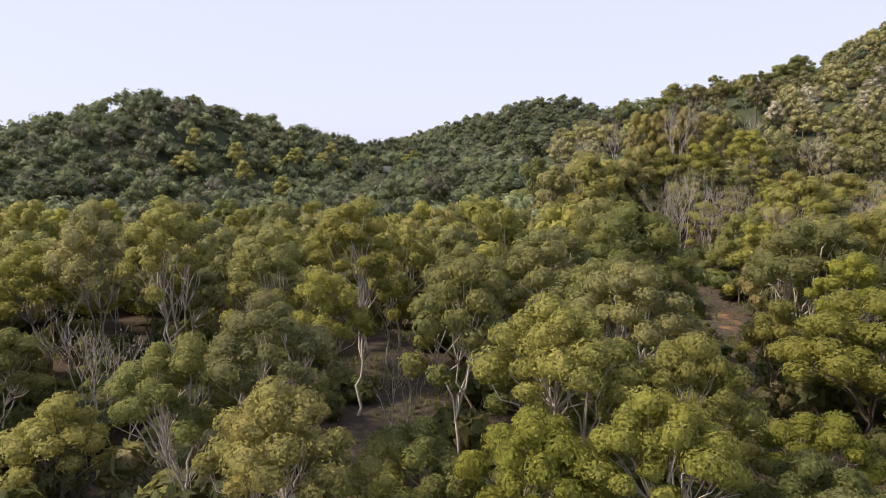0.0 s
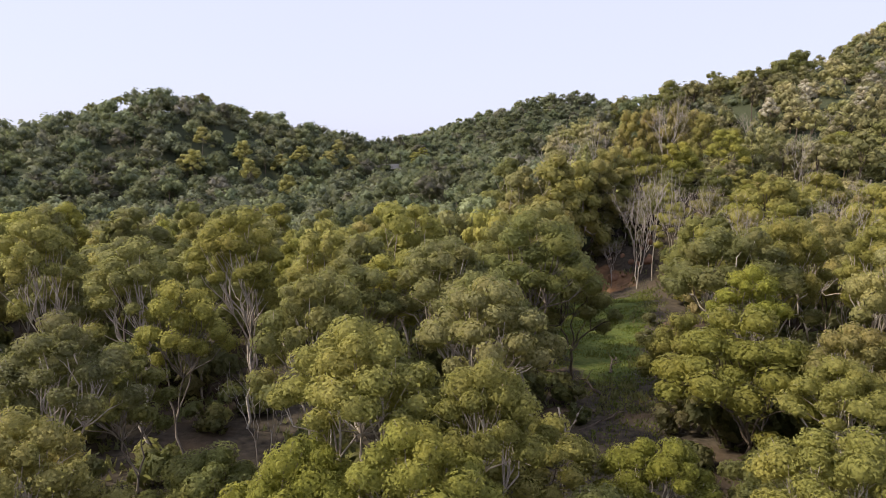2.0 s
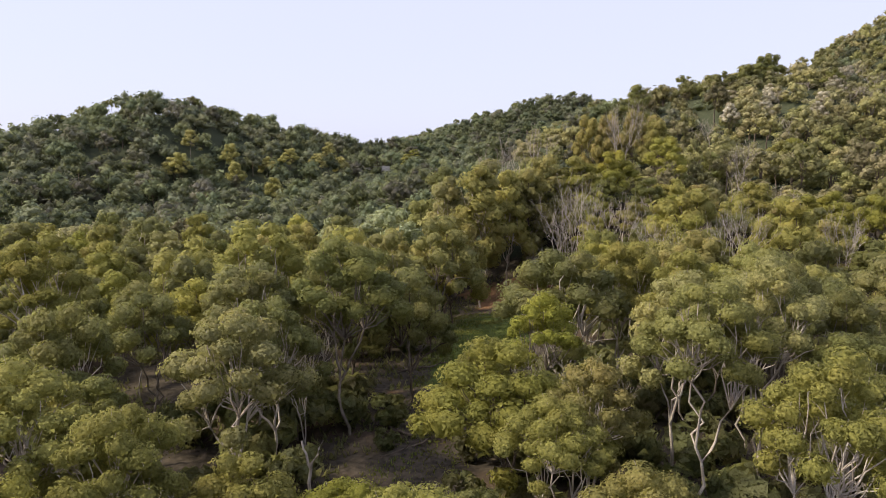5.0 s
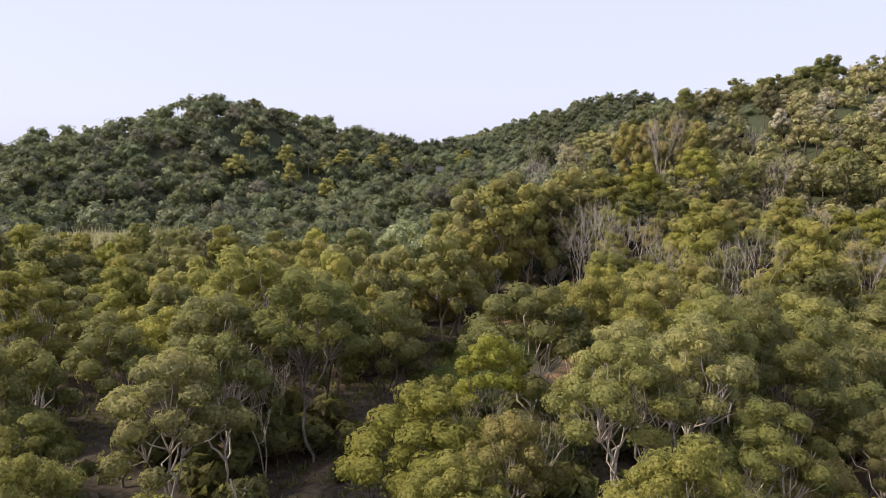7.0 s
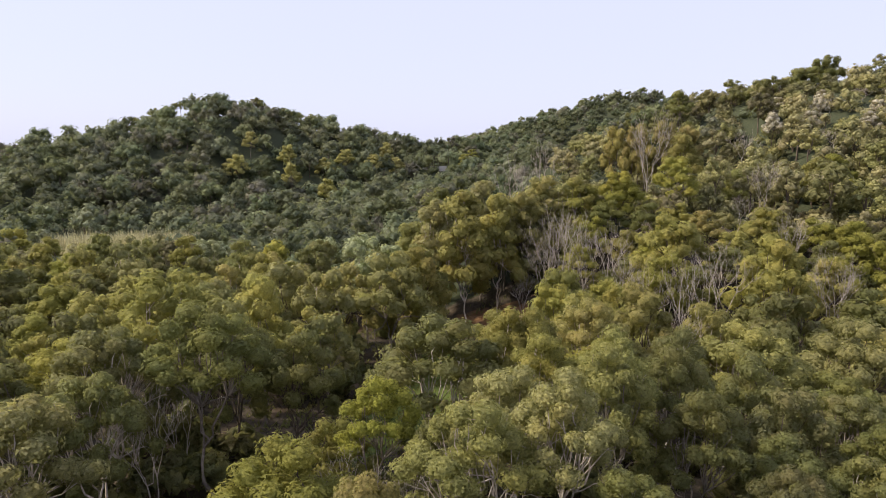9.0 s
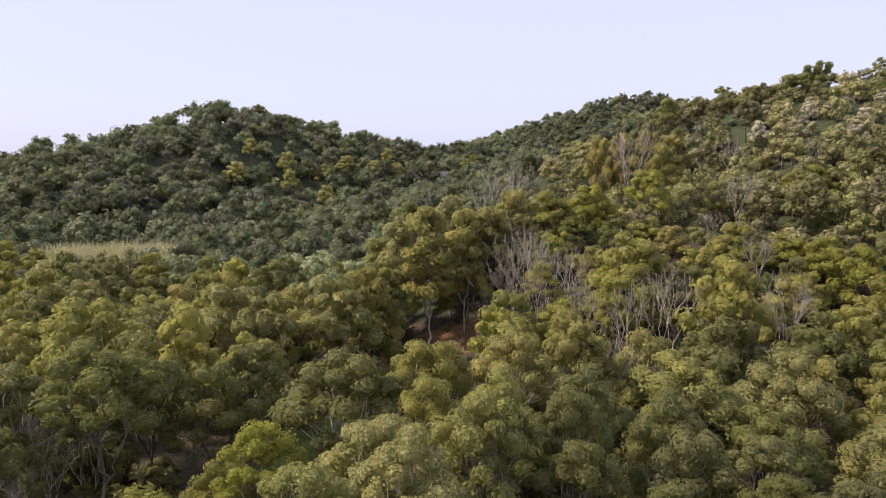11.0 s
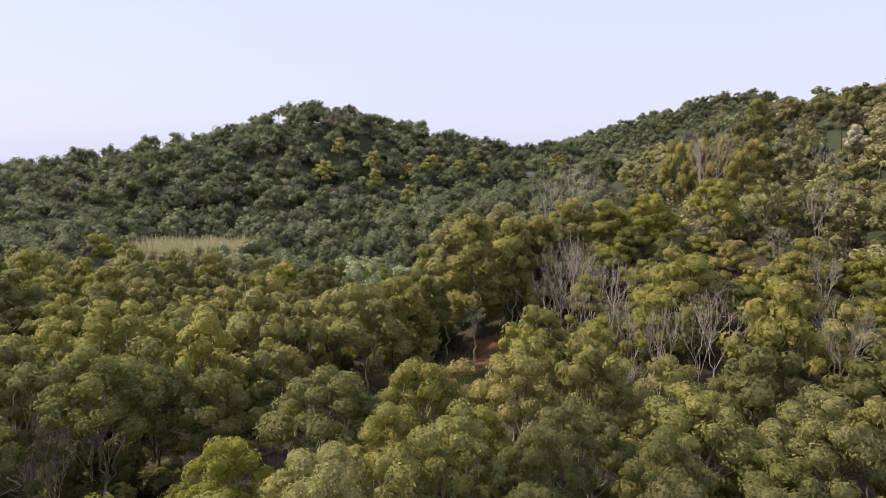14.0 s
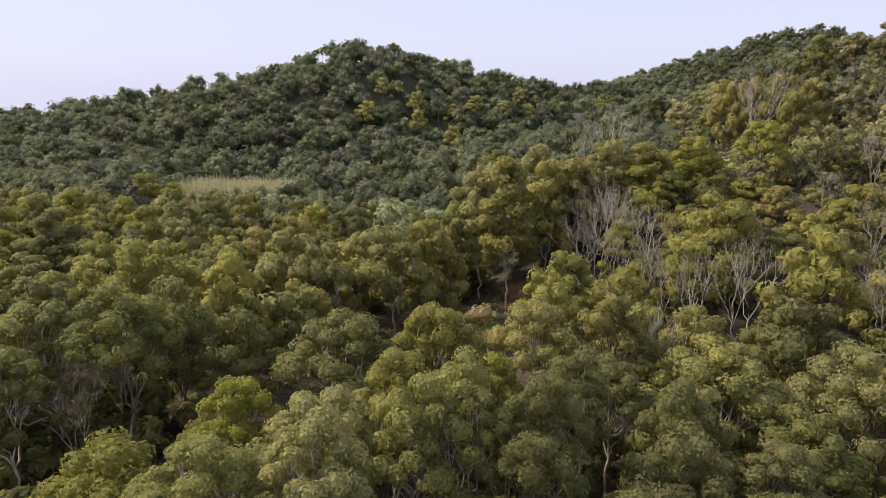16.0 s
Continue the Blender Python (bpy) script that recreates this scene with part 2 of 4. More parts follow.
def foliage(centres, radii, leaves, length, width, rng, core="octa", squash=0.82, droop=0.12, fill=0.80, hearts=None, unity=0.3, ruffle=0.34, puffs=9, lift=0.42):
    """Rounded lobes of leaves round centres: a leafy core each, and small leaves lying over its puffed surface. Vertices, core triangles, leaf triangles, normals."""
    cv, cf = ICO[core]
    k = len(centres)
    flat = np.array([1, 1, squash])
    domes = unit(rng.normal(0, 1, (k, puffs, 3)) + np.array([0, 0, lift]))

    def swell(d):
        near = np.einsum("kld,kpd->klp", d, domes)
        best = near.argmax(-1)
        near = np.take_along_axis(near, best[..., None], -1)
        axis = np.take_along_axis(domes, best[..., None], 1)
        return 0.80 + 0.25 * np.sqrt(np.clip((near - 0.70) / 0.30, 0, 1)), d - axis * near

    cd = np.broadcast_to(cv[None], (k, *cv.shape))
    bump, away = swell(cd)
    core_v = centres[:, None] + cd * (radii[:, None, None] * fill * bump) * flat
    core_n = unit(cd + 0.9 * away)
    core_f = cf[None] + (np.arange(k) * len(cv))[:, None, None]
    d = unit(rng.normal(0, 1, (k, leaves, 3)) + np.array([0, 0, lift]))
    bump, away = swell(d)
    at = centres[:, None] + d * (radii[:, None, None] * bump * rng.uniform(0.83, 1.09, (k, leaves, 1))) * flat
    along = unit(np.cross(d, rng.normal(0, 1, d.shape)) + 0.3 * d + np.array([0, 0, -droop]))
    side = unit(np.cross(along, d + rng.normal(0, 0.5, d.shape)))
    side = side * np.where((np.cross(side, along) * d).sum(-1, keepdims=True) < 0, -1.0, 1.0)
    size = rng.uniform(0.6, 1.4, (k, leaves, 1))
    tip, s = along * length * size, side * width * 0.5 * size
    blade = np.stack([at - tip * 0.5 - s, at - tip * 0.5 + s, at + tip * 0.5], 2).reshape(-1, 3)
    base = k * len(cv)
    blades = base + np.arange(k * leaves * 3).reshape(-1, 3)
    hearts = np.broadcast_to(centres.mean(0) if hearts is None else np.asarray(hearts, float), centres.shape)
    whole = unit(centres - hearts)[:, None]
    blade_n = unit(d + 1.1 * away + unity * whole + rng.normal(0, ruffle, d.shape))
    normals = np.concatenate([core_n.reshape(-1, 3), np.repeat(blade_n.reshape(-1, 3), 3, 0)])
    return np.concatenate([core_v.reshape(-1, 3), blade]), core_f.reshape(-1, 3), blades, normals


def leafy(name, v, cores, blades, mat, tone=None, normals=None):
    """Leaf clumps, shaded as the rounded masses that the small leaves make up."""
    me = solid(name, v, np.concatenate([cores, blades]), None, mat, True, tone)
    if normals is not None:
        me.normals_split_custom_set_from_vertices(normals)
    return me


# ---- kinds of trees; each crown is about 7 m wide before it is set out ----


def dome_lobes(rng, count, height, spread, drop):
    """Where the limbs of a domed crown end: the highest in the middle, the outer ones lower."""
    a = np.arange(count) * 2.4 + rng.uniform(0, 6)
    r = spread * np.sqrt((np.arange(count) + 0.3) / count) * rng.uniform(0.85, 1.12, count)
    z = height - 1.25 - drop * (r / spread) ** 1.8 - np.abs(rng.normal(0, 0.35, count))
    z[1:3] += 0.25
    r[::4] *= 0.8
    z[::4] -= 0.35 * drop
    return np.stack([r * np.cos(a), r * np.sin(a), z], -1)


def broad_tree(seed, height, lobes, leaves, leaf, mat, bark, sides, drop=2.4, lobe_r=(0.85, 1.35), core=1, spread=2.55, twigs=3):
    """A crooked, forked tree with a crown of rounded lobes of small leaves on bare pale limbs."""
    rng = np.random.default_rng(seed)
    tree = new("tree")
    tips = dome_lobes(rng, lobes, height, spread, drop)
    fork = np.array([rng.normal(0, 0.4), rng.normal(0, 0.4), (height - drop) * rng.uniform(0.34, 0.52)])
    v, f = tubes([(bent((0, 0, -0.6), fork, rng, 0.07, 6), np.linspace(0.115, 0.075, 6))], sides)
    part("trunk", solid("trunk", v, None, f, bark, True), tree)
    turn = np.arctan2(tips[:, 1], tips[:, 0])
    boughs = 3 + int(rng.integers(2))
    own = ((turn + rng.uniform(0, 6.28)) / 6.2832 * boughs).astype(int) % boughs
    radii = rng.uniform(*lobe_r, lobes)
    for b in range(boughs):
        mine = np.flatnonzero(own == b)
        if not len(mine):
            continue
        knee = fork + (tips[mine].mean(0) - fork) * rng.uniform(0.40, 0.58) + rng.normal(0, 0.25, 3)
        paths = [(bent(fork, knee, rng, 0.10, 5), np.linspace(0.070, 0.046, 5))]
        for k in mine:
            arm = bent(knee, tips[k], rng, 0.09, 5)
            paths.append((arm, np.linspace(0.044, 0.017, 5)))
            for _ in range(twigs):
                end = tips[k] + unit(rng.normal(0, 1, 3) + [0, 0, 0.3]) * radii[k] * rng.uniform(0.85, 1.05)
                paths.append((bent(arm[2 + int(rng.integers(3))], end, rng, 0.08, 3), (0.02, 0.013, 0.008)))
        v, f = tubes(paths, sides - 1)
        part("limb", solid("limb", v, None, f, bark, True), tree, "pale crooked limb with bare twigs")
    v, t, q, n = foliage(tips, radii, leaves, leaf[0], leaf[1], rng, core, hearts=(0, 0, height - drop - 1.5))
    part("crown", leafy("crown", v, t, q, mat, None, n), tree)
    HEIGHT[tree] = height
    return tree


HEIGHT = {}


def branches(rng, start, way, length, radius, level, out):
    end = start + way * length
    n = 5 if level > 1 else 4
    out.append((bent(start, end, rng, 0.12, n), np.linspace(radius, radius * 0.62, n)))
    if level == 0:
        return
    line = out[-1][0]
    lean = rng.uniform(0, 6.283)
    for k in range(3 if level > 1 else 2 + int(rng.integers(2))):
        root = line[-1 - (k == 2)]
        spread = np.array([math.cos(lean + k * 2.3), math.sin(lean + k * 2.3), 0.0]) * rng.uniform(0.55, 1.15)
        turn = unit(way + spread + rng.normal(0, 0.15, 3) + np.array([0, 0, 0.18]))
        branches(rng, root, turn, length * rng.uniform(0.58, 0.85), radius * 0.62, level - 1, out)


def bare_tree(seed, stems, levels, mat):
    """A leafless tree: stems that fork into finer and finer twigs."""
    rng = np.random.default_rng(seed)
    tree = new("bare_tree")
    sprays = []
    for k in range(stems):
        out = []
        a = k * 6.28 / stems + rng.uniform(0, 1)
        way = unit(np.array([math.cos(a) * 0.35, math.sin(a) * 0.35, 1.0]) + rng.normal(0, 0.08, 3))
        branches(rng, np.array([math.cos(a) * 0.15, math.sin(a) * 0.15, -0.3]), way, 3.0, 0.076, levels, out)
        sprays.append(out)
    points = np.concatenate([p for out in sprays for p, r in out])
    fit = np.array([3.6, 3.6, 10.0]) / np.array([1, 1, points[:, 2].max()])
    fit[:2] /= np.percentile(np.hypot(points[:, 0], points[:, 1]), 97)
    for out in sprays:
        out = [(p * fit, r) for p, r in out]
        v, f = tubes(out[:1], 7)
        stem = part("stem", solid("stem", v, None, f, mat, True), tree)
        v, f = tubes(out[1:], 3)
        part("twig_spray", solid("twig_spray", v, None, f, mat, True), stem)
    return tree


def shrub(seed, clumps, leaves, leaf, mat):
    rng = np.random.default_rng(seed)
    bush = new("shrub")
    d = unit(rng.normal(0, 1, (clumps, 3)) + [0, 0, 0.5])
    c = d * rng.uniform(0.25, 0.75, (clumps, 1)) * np.array([1, 1, 0.7]) + np.array([0, 0, 0.55])
    v, t, q, n = foliage(c, rng.uniform(0.28, 0.45, clumps), leaves, leaf[0], leaf[1], rng)
    part("foliage", leafy("foliage", v, t, q, mat, None, n), bush)
    v, f = tubes([(bent((0, 0, -0.2), p, rng, 0.1, 4), np.linspace(0.04, 0.015, 4)) for p in c[::4]], 4)
    part("stem", solid("stem", v, None, f, DARK_BARK, True), bush)
    return bush


# ---- ground ----
HILLS = [
    (30, 35, 1.3, 18), (0, 38, -1.7, 18), (-20, 60, 3.2, 28), (52, 75, -0.8, 22), (48, 50, -2.6, 15), (12, 63, -0.6, 18),
    (16, 97, -7.7, 16), (31, 91, -5.1, 9), (38, 105, 15.8, 20), (62, 120, -2.2, 28), (92, 150, 16.0, 34), (112, 200, -37.2, 42),
    (62, 205, 31.1, 36), (170, 250, 67.0, 60), (200, 150, 46.7, 60), (150, 300, -2.3, 45), (85, 175, 20.8, 25), (130, 215, 5.1, 25),
    (60, 165, -12.4, 22),
]
FAR_HILLS = [
    (-125, 375, 31.8, 42), (-170, 350, 16.2, 28), (-180, 290, 15.6, 50), (-250, 270, 7.6, 60), (-60, 380, -2.1, 50), (-90, 295, -6.0, 40),
    (-40, 480, 16.5, 60), (45, 600, 17.4, 60), (-15, 610, 17.4, 60), (110, 560, 48.0, 60), (-80, 230, -7.6, 36), (-115, 165, -1.8, 36),
    (-300, 330, -2.9, 50), (-220, 330, 1.8, 35), (-70, 420, 5.9, 35),
]


def ground_at(x, y):
    x, y = np.asarray(x, float), np.asarray(y, float)
    s = np.clip((y - 28) / 100, 0, 1)
    z = -4.5 - 4.5 * s * s * (3 - 2 * s)
    z = z - np.minimum(0.12 * np.maximum(np.maximum(-300 - x, y - 720), 0), 170)
    for a, b, h, w in HILLS + FAR_HILLS:
        z = z + h * np.exp(-((x - a) ** 2 + (y - b) ** 2) / (2 * w * w))
    return z


def clearing(x, y):
    """Metres outside the edge of the grassy clearing; minus inside."""
    y = np.asarray(y, float)
    mid = np.interp(y, [22, 28, 40, 54, 73, 92, 99], [14.3, 15.0, 17.0, 18.8, 22.2, 25.0, 19.0])
    half = np.interp(y, [22, 28, 40, 54, 73, 92, 99], [1.2, 1.6, 2.1, 3.3, 5.4, 6.5, 4.0])
    return np.maximum(np.abs(np.asarray(x) - mid) - half, np.maximum(24 - y, y - 98))


def stretch(low, a, b, high, fine, coarse):
    mid = np.arange(a, b, fine)
    left, right = [a], [mid[-1]]
    step = fine
    while left[-1] > low:
        step *= coarse
        left.append(left[-1] - step)
    step = fine
    while right[-1] < high:
        step *= coarse
        right.append(right[-1] + step)
    return np.concatenate([left[:0:-1], mid, right[1:]])


def make_ground():
    xs, ys = stretch(-3000, -60, 90, 3000, 1.7, 1.11), stretch(-2500, 8, 125, 3500, 1.7, 1.08)
    gx, gy = np.meshgrid(xs, ys)
    rng = np.random.default_rng(5)
    gz = ground_at(gx, gy) + np.where((gy < 130) & (gy > 5), rng.normal(0, 0.07, gx.shape), 0)
    bank = np.clip(1 - np.abs(gy - 95.5) / 2.5, 0, 1) * np.clip(1 - np.abs(gx - 29) / 8, 0, 1)
    gz = gz + 1.2 * bank * rng.uniform(0.6, 1.2, gx.shape)
    w, h = len(xs), len(ys)
    i = (np.arange(h - 1)[:, None] * w + np.arange(w - 1)[None]).ravel()
    me = solid("ground", np.stack([gx, gy, gz], -1).reshape(-1, 3), None, np.stack([i, i + 1, i + 1 + w, i + w], -1), ground_material(), True)
    inside = np.clip(-clearing(gx, gy) / 3.0 + 0.45, 0, 1)
    grass = inside * np.clip((gy - 40) / 10, 0, 1) * np.clip((84 - gy) / 5, 0, 1)
    soil = 0.8 * inside * np.clip((gy - 84) / 7, 0, 1) + 0.25 * inside * np.clip((50 - gy) / 10, 0, 1)
    soil = np.maximum(soil, 0.45 * np.exp(-((gx - 14.5) ** 2 + (gy - 47.5) ** 2) / 14))
    soil = np.maximum(soil, 0.55 * np.exp(-((gx - 27.5 - 0.25 * (gy - 62)) ** 2 / 5 + (gy - 62) ** 2 / 70)))
    zone = me.color_attributes.new("zone", "FLOAT_COLOR", "POINT")
    zone.data.foreach_set("color", np.stack([grass, np.clip(soil, 0, 1), np.clip((gy - 99) / 6, 0, 1), gx * 0 + 1], -1).astype(np.float32).ravel())
    tagged(new("ground", me), "brown leaf-strewn forest floor with a grassy clearing and bare orange soil", "ground", kind="structure")


make_ground()

# ---- models to copy ----
NEAREST = [broad_tree(150 + k, h, (30, 31, 32)[k], 440, (0.15, 0.095), LEAF["olive"], (GREY_BARK, PALE_BARK, PALE_BARK)[k], 7, (2.3, 2.8, 3.3)[k], (0.50, 0.92), spread=3.0, twigs=2) for k, h in enumerate((10, 13, 16))]
NEAR = [broad_tree(100 + k, h, (27, 28, 28, 29)[k], 250, (0.19, 0.125), LEAF["olive"], (DARK_BARK, PALE_BARK, GREY_BARK, PALE_BARK)[k], 5, (2.8, 3.3, 3.8, 4.6)[k], (0.52, 0.94), spread=2.9, twigs=1) for k, h in enumerate((9, 11.5, 14, 17))]
MIDDLE = [broad_tree(200 + k, h, (24, 23, 25, 25)[k], 84, (0.32, 0.21), LEAF["olive"], (DARK_BARK, PALE_BARK, DARK_BARK, GREY_BARK)[k], 4, (3.4, 4.0, 4.4, 5.0)[k], (0.56, 1.0), spread=2.85, twigs=1) for k, h in enumerate((8, 10, 12.5, 15.5))]
ROUND = [broad_tree(250 + k, h, (21, 20, 22)[k], 84, (0.38, 0.26), LEAF["olive"], (DARK_BARK, GREY_BARK, DARK_BARK)[k], 4, (3.8, 4.4, 4.2)[k], (0.6, 1.08), spread=2.8, twigs=1) for k, h in enumerate((8, 10, 12))]
TALL = [broad_tree(300 + k, h, (24, 27)[k], 150, (0.42, 0.28), LEAF["olive"], PALE_BARK, 5, (7.0, 8.5)[k]) for k, h in enumerate((13, 16))]
RIDGE = [broad_tree(350 + k, 10, 11, 40, (0.55, 0.36), LEAF["deep"], DARK_BARK, 4, 2.0, (0.6, 1.0), core="octa", twigs=1) for k in range(2)]
BARE = [bare_tree(400 + k, (2, 1, 2)[k], 4, DEAD_WOOD) for k in range(3)]
SHRUBS = [shrub(500 + k, 8, 40, (0.26, 0.18), SHRUB_LEAF) for k in range(3)]
for model in TALL:
    model.name = "tall_tree"
MODELS = ROUND + RIDGE + NEAREST + NEAR + MIDDLE + TALL + BARE + SHRUBS
TONES = {
    "olive": ("yellow-green broad-crowned tree with pale forked limbs", "trees with olive crowns"),
    "sage": ("grey-green broad-crowned tree with pale bare limbs below", "trees with grey-green crowns"),
    "deep": ("deep green broad-crowned tree, dark beneath its umbrella, its leaf colour also carrying shade", "trees with deep green crowns"),
    "ochre": ("olive tree with browning ochre leaf clumps", "trees with browning crowns"),
    "pale": ("tree topped with pale whitish-green leaves", "pale-leaved trees"),
    "lime": ("bright yellow-green rounded tree on the slope", "bright green trees"),
    "yellow": ("hillside tree covered in dull yellow blossom", "blossoming trees"),
    "silver": ("low spreading tree with silvery white leaves", "silver-leaved trees"),
}
STANDING = []


def set_out(models, x, y, top, width, tone=None, label="", category="tree", group="", grow=None):
    """A copy of one of the models, its crown top at that height and its crown that wide, rooted in the ground."""
    z = float(ground_at(x, y))
    s = width / 7.0
    if tone is None:
        model = models[RNG.integers(len(models))]
        h = (top - z) / 10.0
    elif grow is not None:
        model, h = models[RNG.integers(len(models))], grow
    else:
        need = (top - z) / s
        fits = sorted((m for m in models if HEIGHT[m] * 1.2 >= need), key=HEIGHT.get) or [max(models, key=HEIGHT.get)]
        model = fits[RNG.integers(min(2, len(fits)))]
        h = s * max(0.86, need / HEIGHT[model])
        z = top - HEIGHT[model] * h
    ob = copy_thing(model, Matrix.Translation((x, y, z)) @ Matrix.Rotation(RNG.uniform(0, 6.283), 4, "Z") @ Matrix.Diagonal((s, s, h, 1)))
    if tone:
        for child in ob.children:
            if child.name.startswith("crown"):
                child.material_slots[0].link = "OBJECT"
                child.material_slots[0].material = LEAF[tone]
        label, group = label or TONES[tone][0], group or TONES[tone][1]
    tagged(ob, label, category, group)
    STANDING.append((x, y, width if tone else width * 0.45))
    return ob


def from_path(x, y):
    """How far a place lies from the line of flight."""
    a = min(44.0, max(0.0, x))
    return math.hypot(x - a, y - float(np.interp(a, [0, 16, 25, 35, 44], [-1, 1, 2, 6.5, 12])))


TOPS = []


def crown(x, y, top, width, tone):
    """A tree of the wood with its crown top at a known place."""
    d = from_path(x, y)
    TOPS.append((x, y, top))
    set_out(NEAREST if d < 25 else NEAR if d < 47 else MIDDLE + ROUND if y < 90 else ROUND, x, y, top, width, tone)


# ---- the near wood ----
# Deep at the left and right sides also puts shade into crown colour.
crown(-4.1, 16.4, 5.1, 5.2, "olive")
crown(6.5, 16.9, 4.8, 5.2, "lime")
crown(17.7, 17.2, 4.7, 5.2, "lime")
crown(3.0, 17.7, 4.1, 5.2, "lime")
crown(29.3, 19.5, 7.8, 5.2, "lime")
crown(8.2, 20.1, 5.7, 5.2, "lime")
crown(-5.5, 20.7, 6.6, 5.2, "deep")
crown(4.3, 21.2, 6.6, 6.6, "lime")
crown(-9.0, 21.4, 5.0, 5.2, "deep")
crown(14.7, 23.3, 1.6, 5.2, "lime")
crown(-15.2, 24.3, 1.5, 5.2, "olive")
crown(22.4, 25.4, 4.0, 5.2, "lime")
crown(34.2, 27.2, 6.2, 5.2, "deep")
crown(28.4, 27.4, 8.4, 5.9, "sage")
crown(24.2, 28.0, 5.1, 5.2, "olive")
crown(1.0, 28.2, 7.5, 6.6, "deep")
crown(8.7, 28.7, 7.1, 7.6, "sage")
crown(31.7, 29.3, 8.9, 5.5, "sage")
crown(20.2, 30.2, 4.9, 8.4, "lime")
crown(-8.5, 31.1, 7.9, 5.8, "sage")
crown(41.1, 32.2, 4.3, 5.2, "deep")
crown(-13.7, 32.2, 9.3, 5.2, "lime")
crown(-17.9, 32.9, 8.9, 5.2, "sage")
crown(29.2, 33.3, 8.4, 6.8, "sage")
crown(33.5, 34.2, 8.8, 5.9, "sage")
crown(37.9, 35.3, 6.7, 5.7, "deep")
crown(22.8, 35.8, 6.2, 5.2, "lime")
crown(-5.0, 36.0, 9.1, 6.7, "olive")
crown(34.2, 37.3, 8.6, 5.2, "sage")
crown(19.8, 37.5, 2.8, 5.2, "lime")
crown(6.6, 37.6, 7.9, 7.7, "deep")
crown(30.7, 37.9, 8.2, 5.2, "olive")
crown(11.8, 39.1, 8.9, 8.2, "deep")
crown(37.4, 40.0, 7.4, 5.2, "deep")
crown(43.5, 41.1, 4.8, 7.0, "deep")
crown(24.9, 42.8, 8.1, 9.8, "deep")
crown(38.0, 43.1, 7.2, 5.2, "deep")
crown(10.4, 43.9, 7.6, 7.8, "deep")
crown(14.8, 45.1, 5.3, 7.2, "deep")
crown(29.1, 45.5, 8.3, 6.9, "olive")
crown(43.2, 46.2, 4.9, 7.5, "deep")
crown(-7.9, 48.7, 4.6, 5.9, "lime")
crown(3.4, 49.1, 9.2, 9.5, "lime")
crown(27.7, 49.6, 6.8, 6.6, "olive")
crown(-3.3, 49.6, 6.7, 6.7, "lime")
crown(49.3, 49.8, 3.5, 8.2, "deep")
crown(33.8, 51.1, 7.5, 7.7, "olive")
crown(9.3, 51.1, 8.1, 7.6, "olive")
crown(13.6, 53.3, 4.5, 6.6, "deep")
crown(44.8, 53.8, 5.8, 10.0, "sage")
crown(-3.6, 54.7, 7.0, 8.5, "olive")
crown(52.2, 55.2, 5.2, 8.7, "sage")
crown(37.8, 56.0, 7.2, 7.5, "olive")
crown(11.6, 57.5, 4.3, 7.0, "olive")
crown(33.4, 58.2, 6.1, 7.1, "olive")
crown(-14.3, 59.4, 5.7, 7.9, "lime")
crown(43.2, 59.7, 5.7, 7.8, "olive")
crown(-24.6, 62.0, 7.0, 10.0, "deep")
crown(10.4, 62.1, 6.8, 7.5, "sage")
crown(50.3, 63.2, 5.7, 9.5, "deep")
crown(6.3, 63.5, 6.9, 10.0, "sage")
crown(15.7, 66.5, 7.6, 8.9, "sage")
crown(58.4, 67.4, 5.3, 10.0, "deep")
crown(9.7, 69.8, 6.2, 10.0, "olive")
crown(16.8, 72.0, 7.3, 10.0, "ochre")
crown(52.4, 73.8, 9.1, 9.8, "olive")
crown(14.9, 76.6, 6.1, 9.9, "olive")
crown(9.3, 79.9, 8.0, 10.0, "pale")
crown(44.1, 82.8, 10.4, 10.0, "olive")
crown(26.6, 97.6, 11.4, 9.9, "olive")
crown(58.4, 98.2, 9.4, 10.0, "olive")
crown(34.9, 103.4, 12.0, 10.0, "olive")
crown(41.5, 111.6, 11.6, 10.0, "olive")


# ---- tall trees behind the clearing ----
for x, y, top, width, tone in ((19.5, 90, 12.6, 9.5, "olive"), (15.0, 93, 11.0, 8.5, "sage"), (23.5, 95, 11.5, 9.0, "olive"), (14, 103, 12.0, 9, "deep"), (20.5, 100, 13.0, 9.5, "sage"), (11, 97, 7.0, 8, "sage"), (26, 99, 11.0, 8.5, "sage")):
    set_out(TALL, x, y, top, width, tone, "tall dense green tree with pale stems over the bare bank", group="tall trees by the clearing")

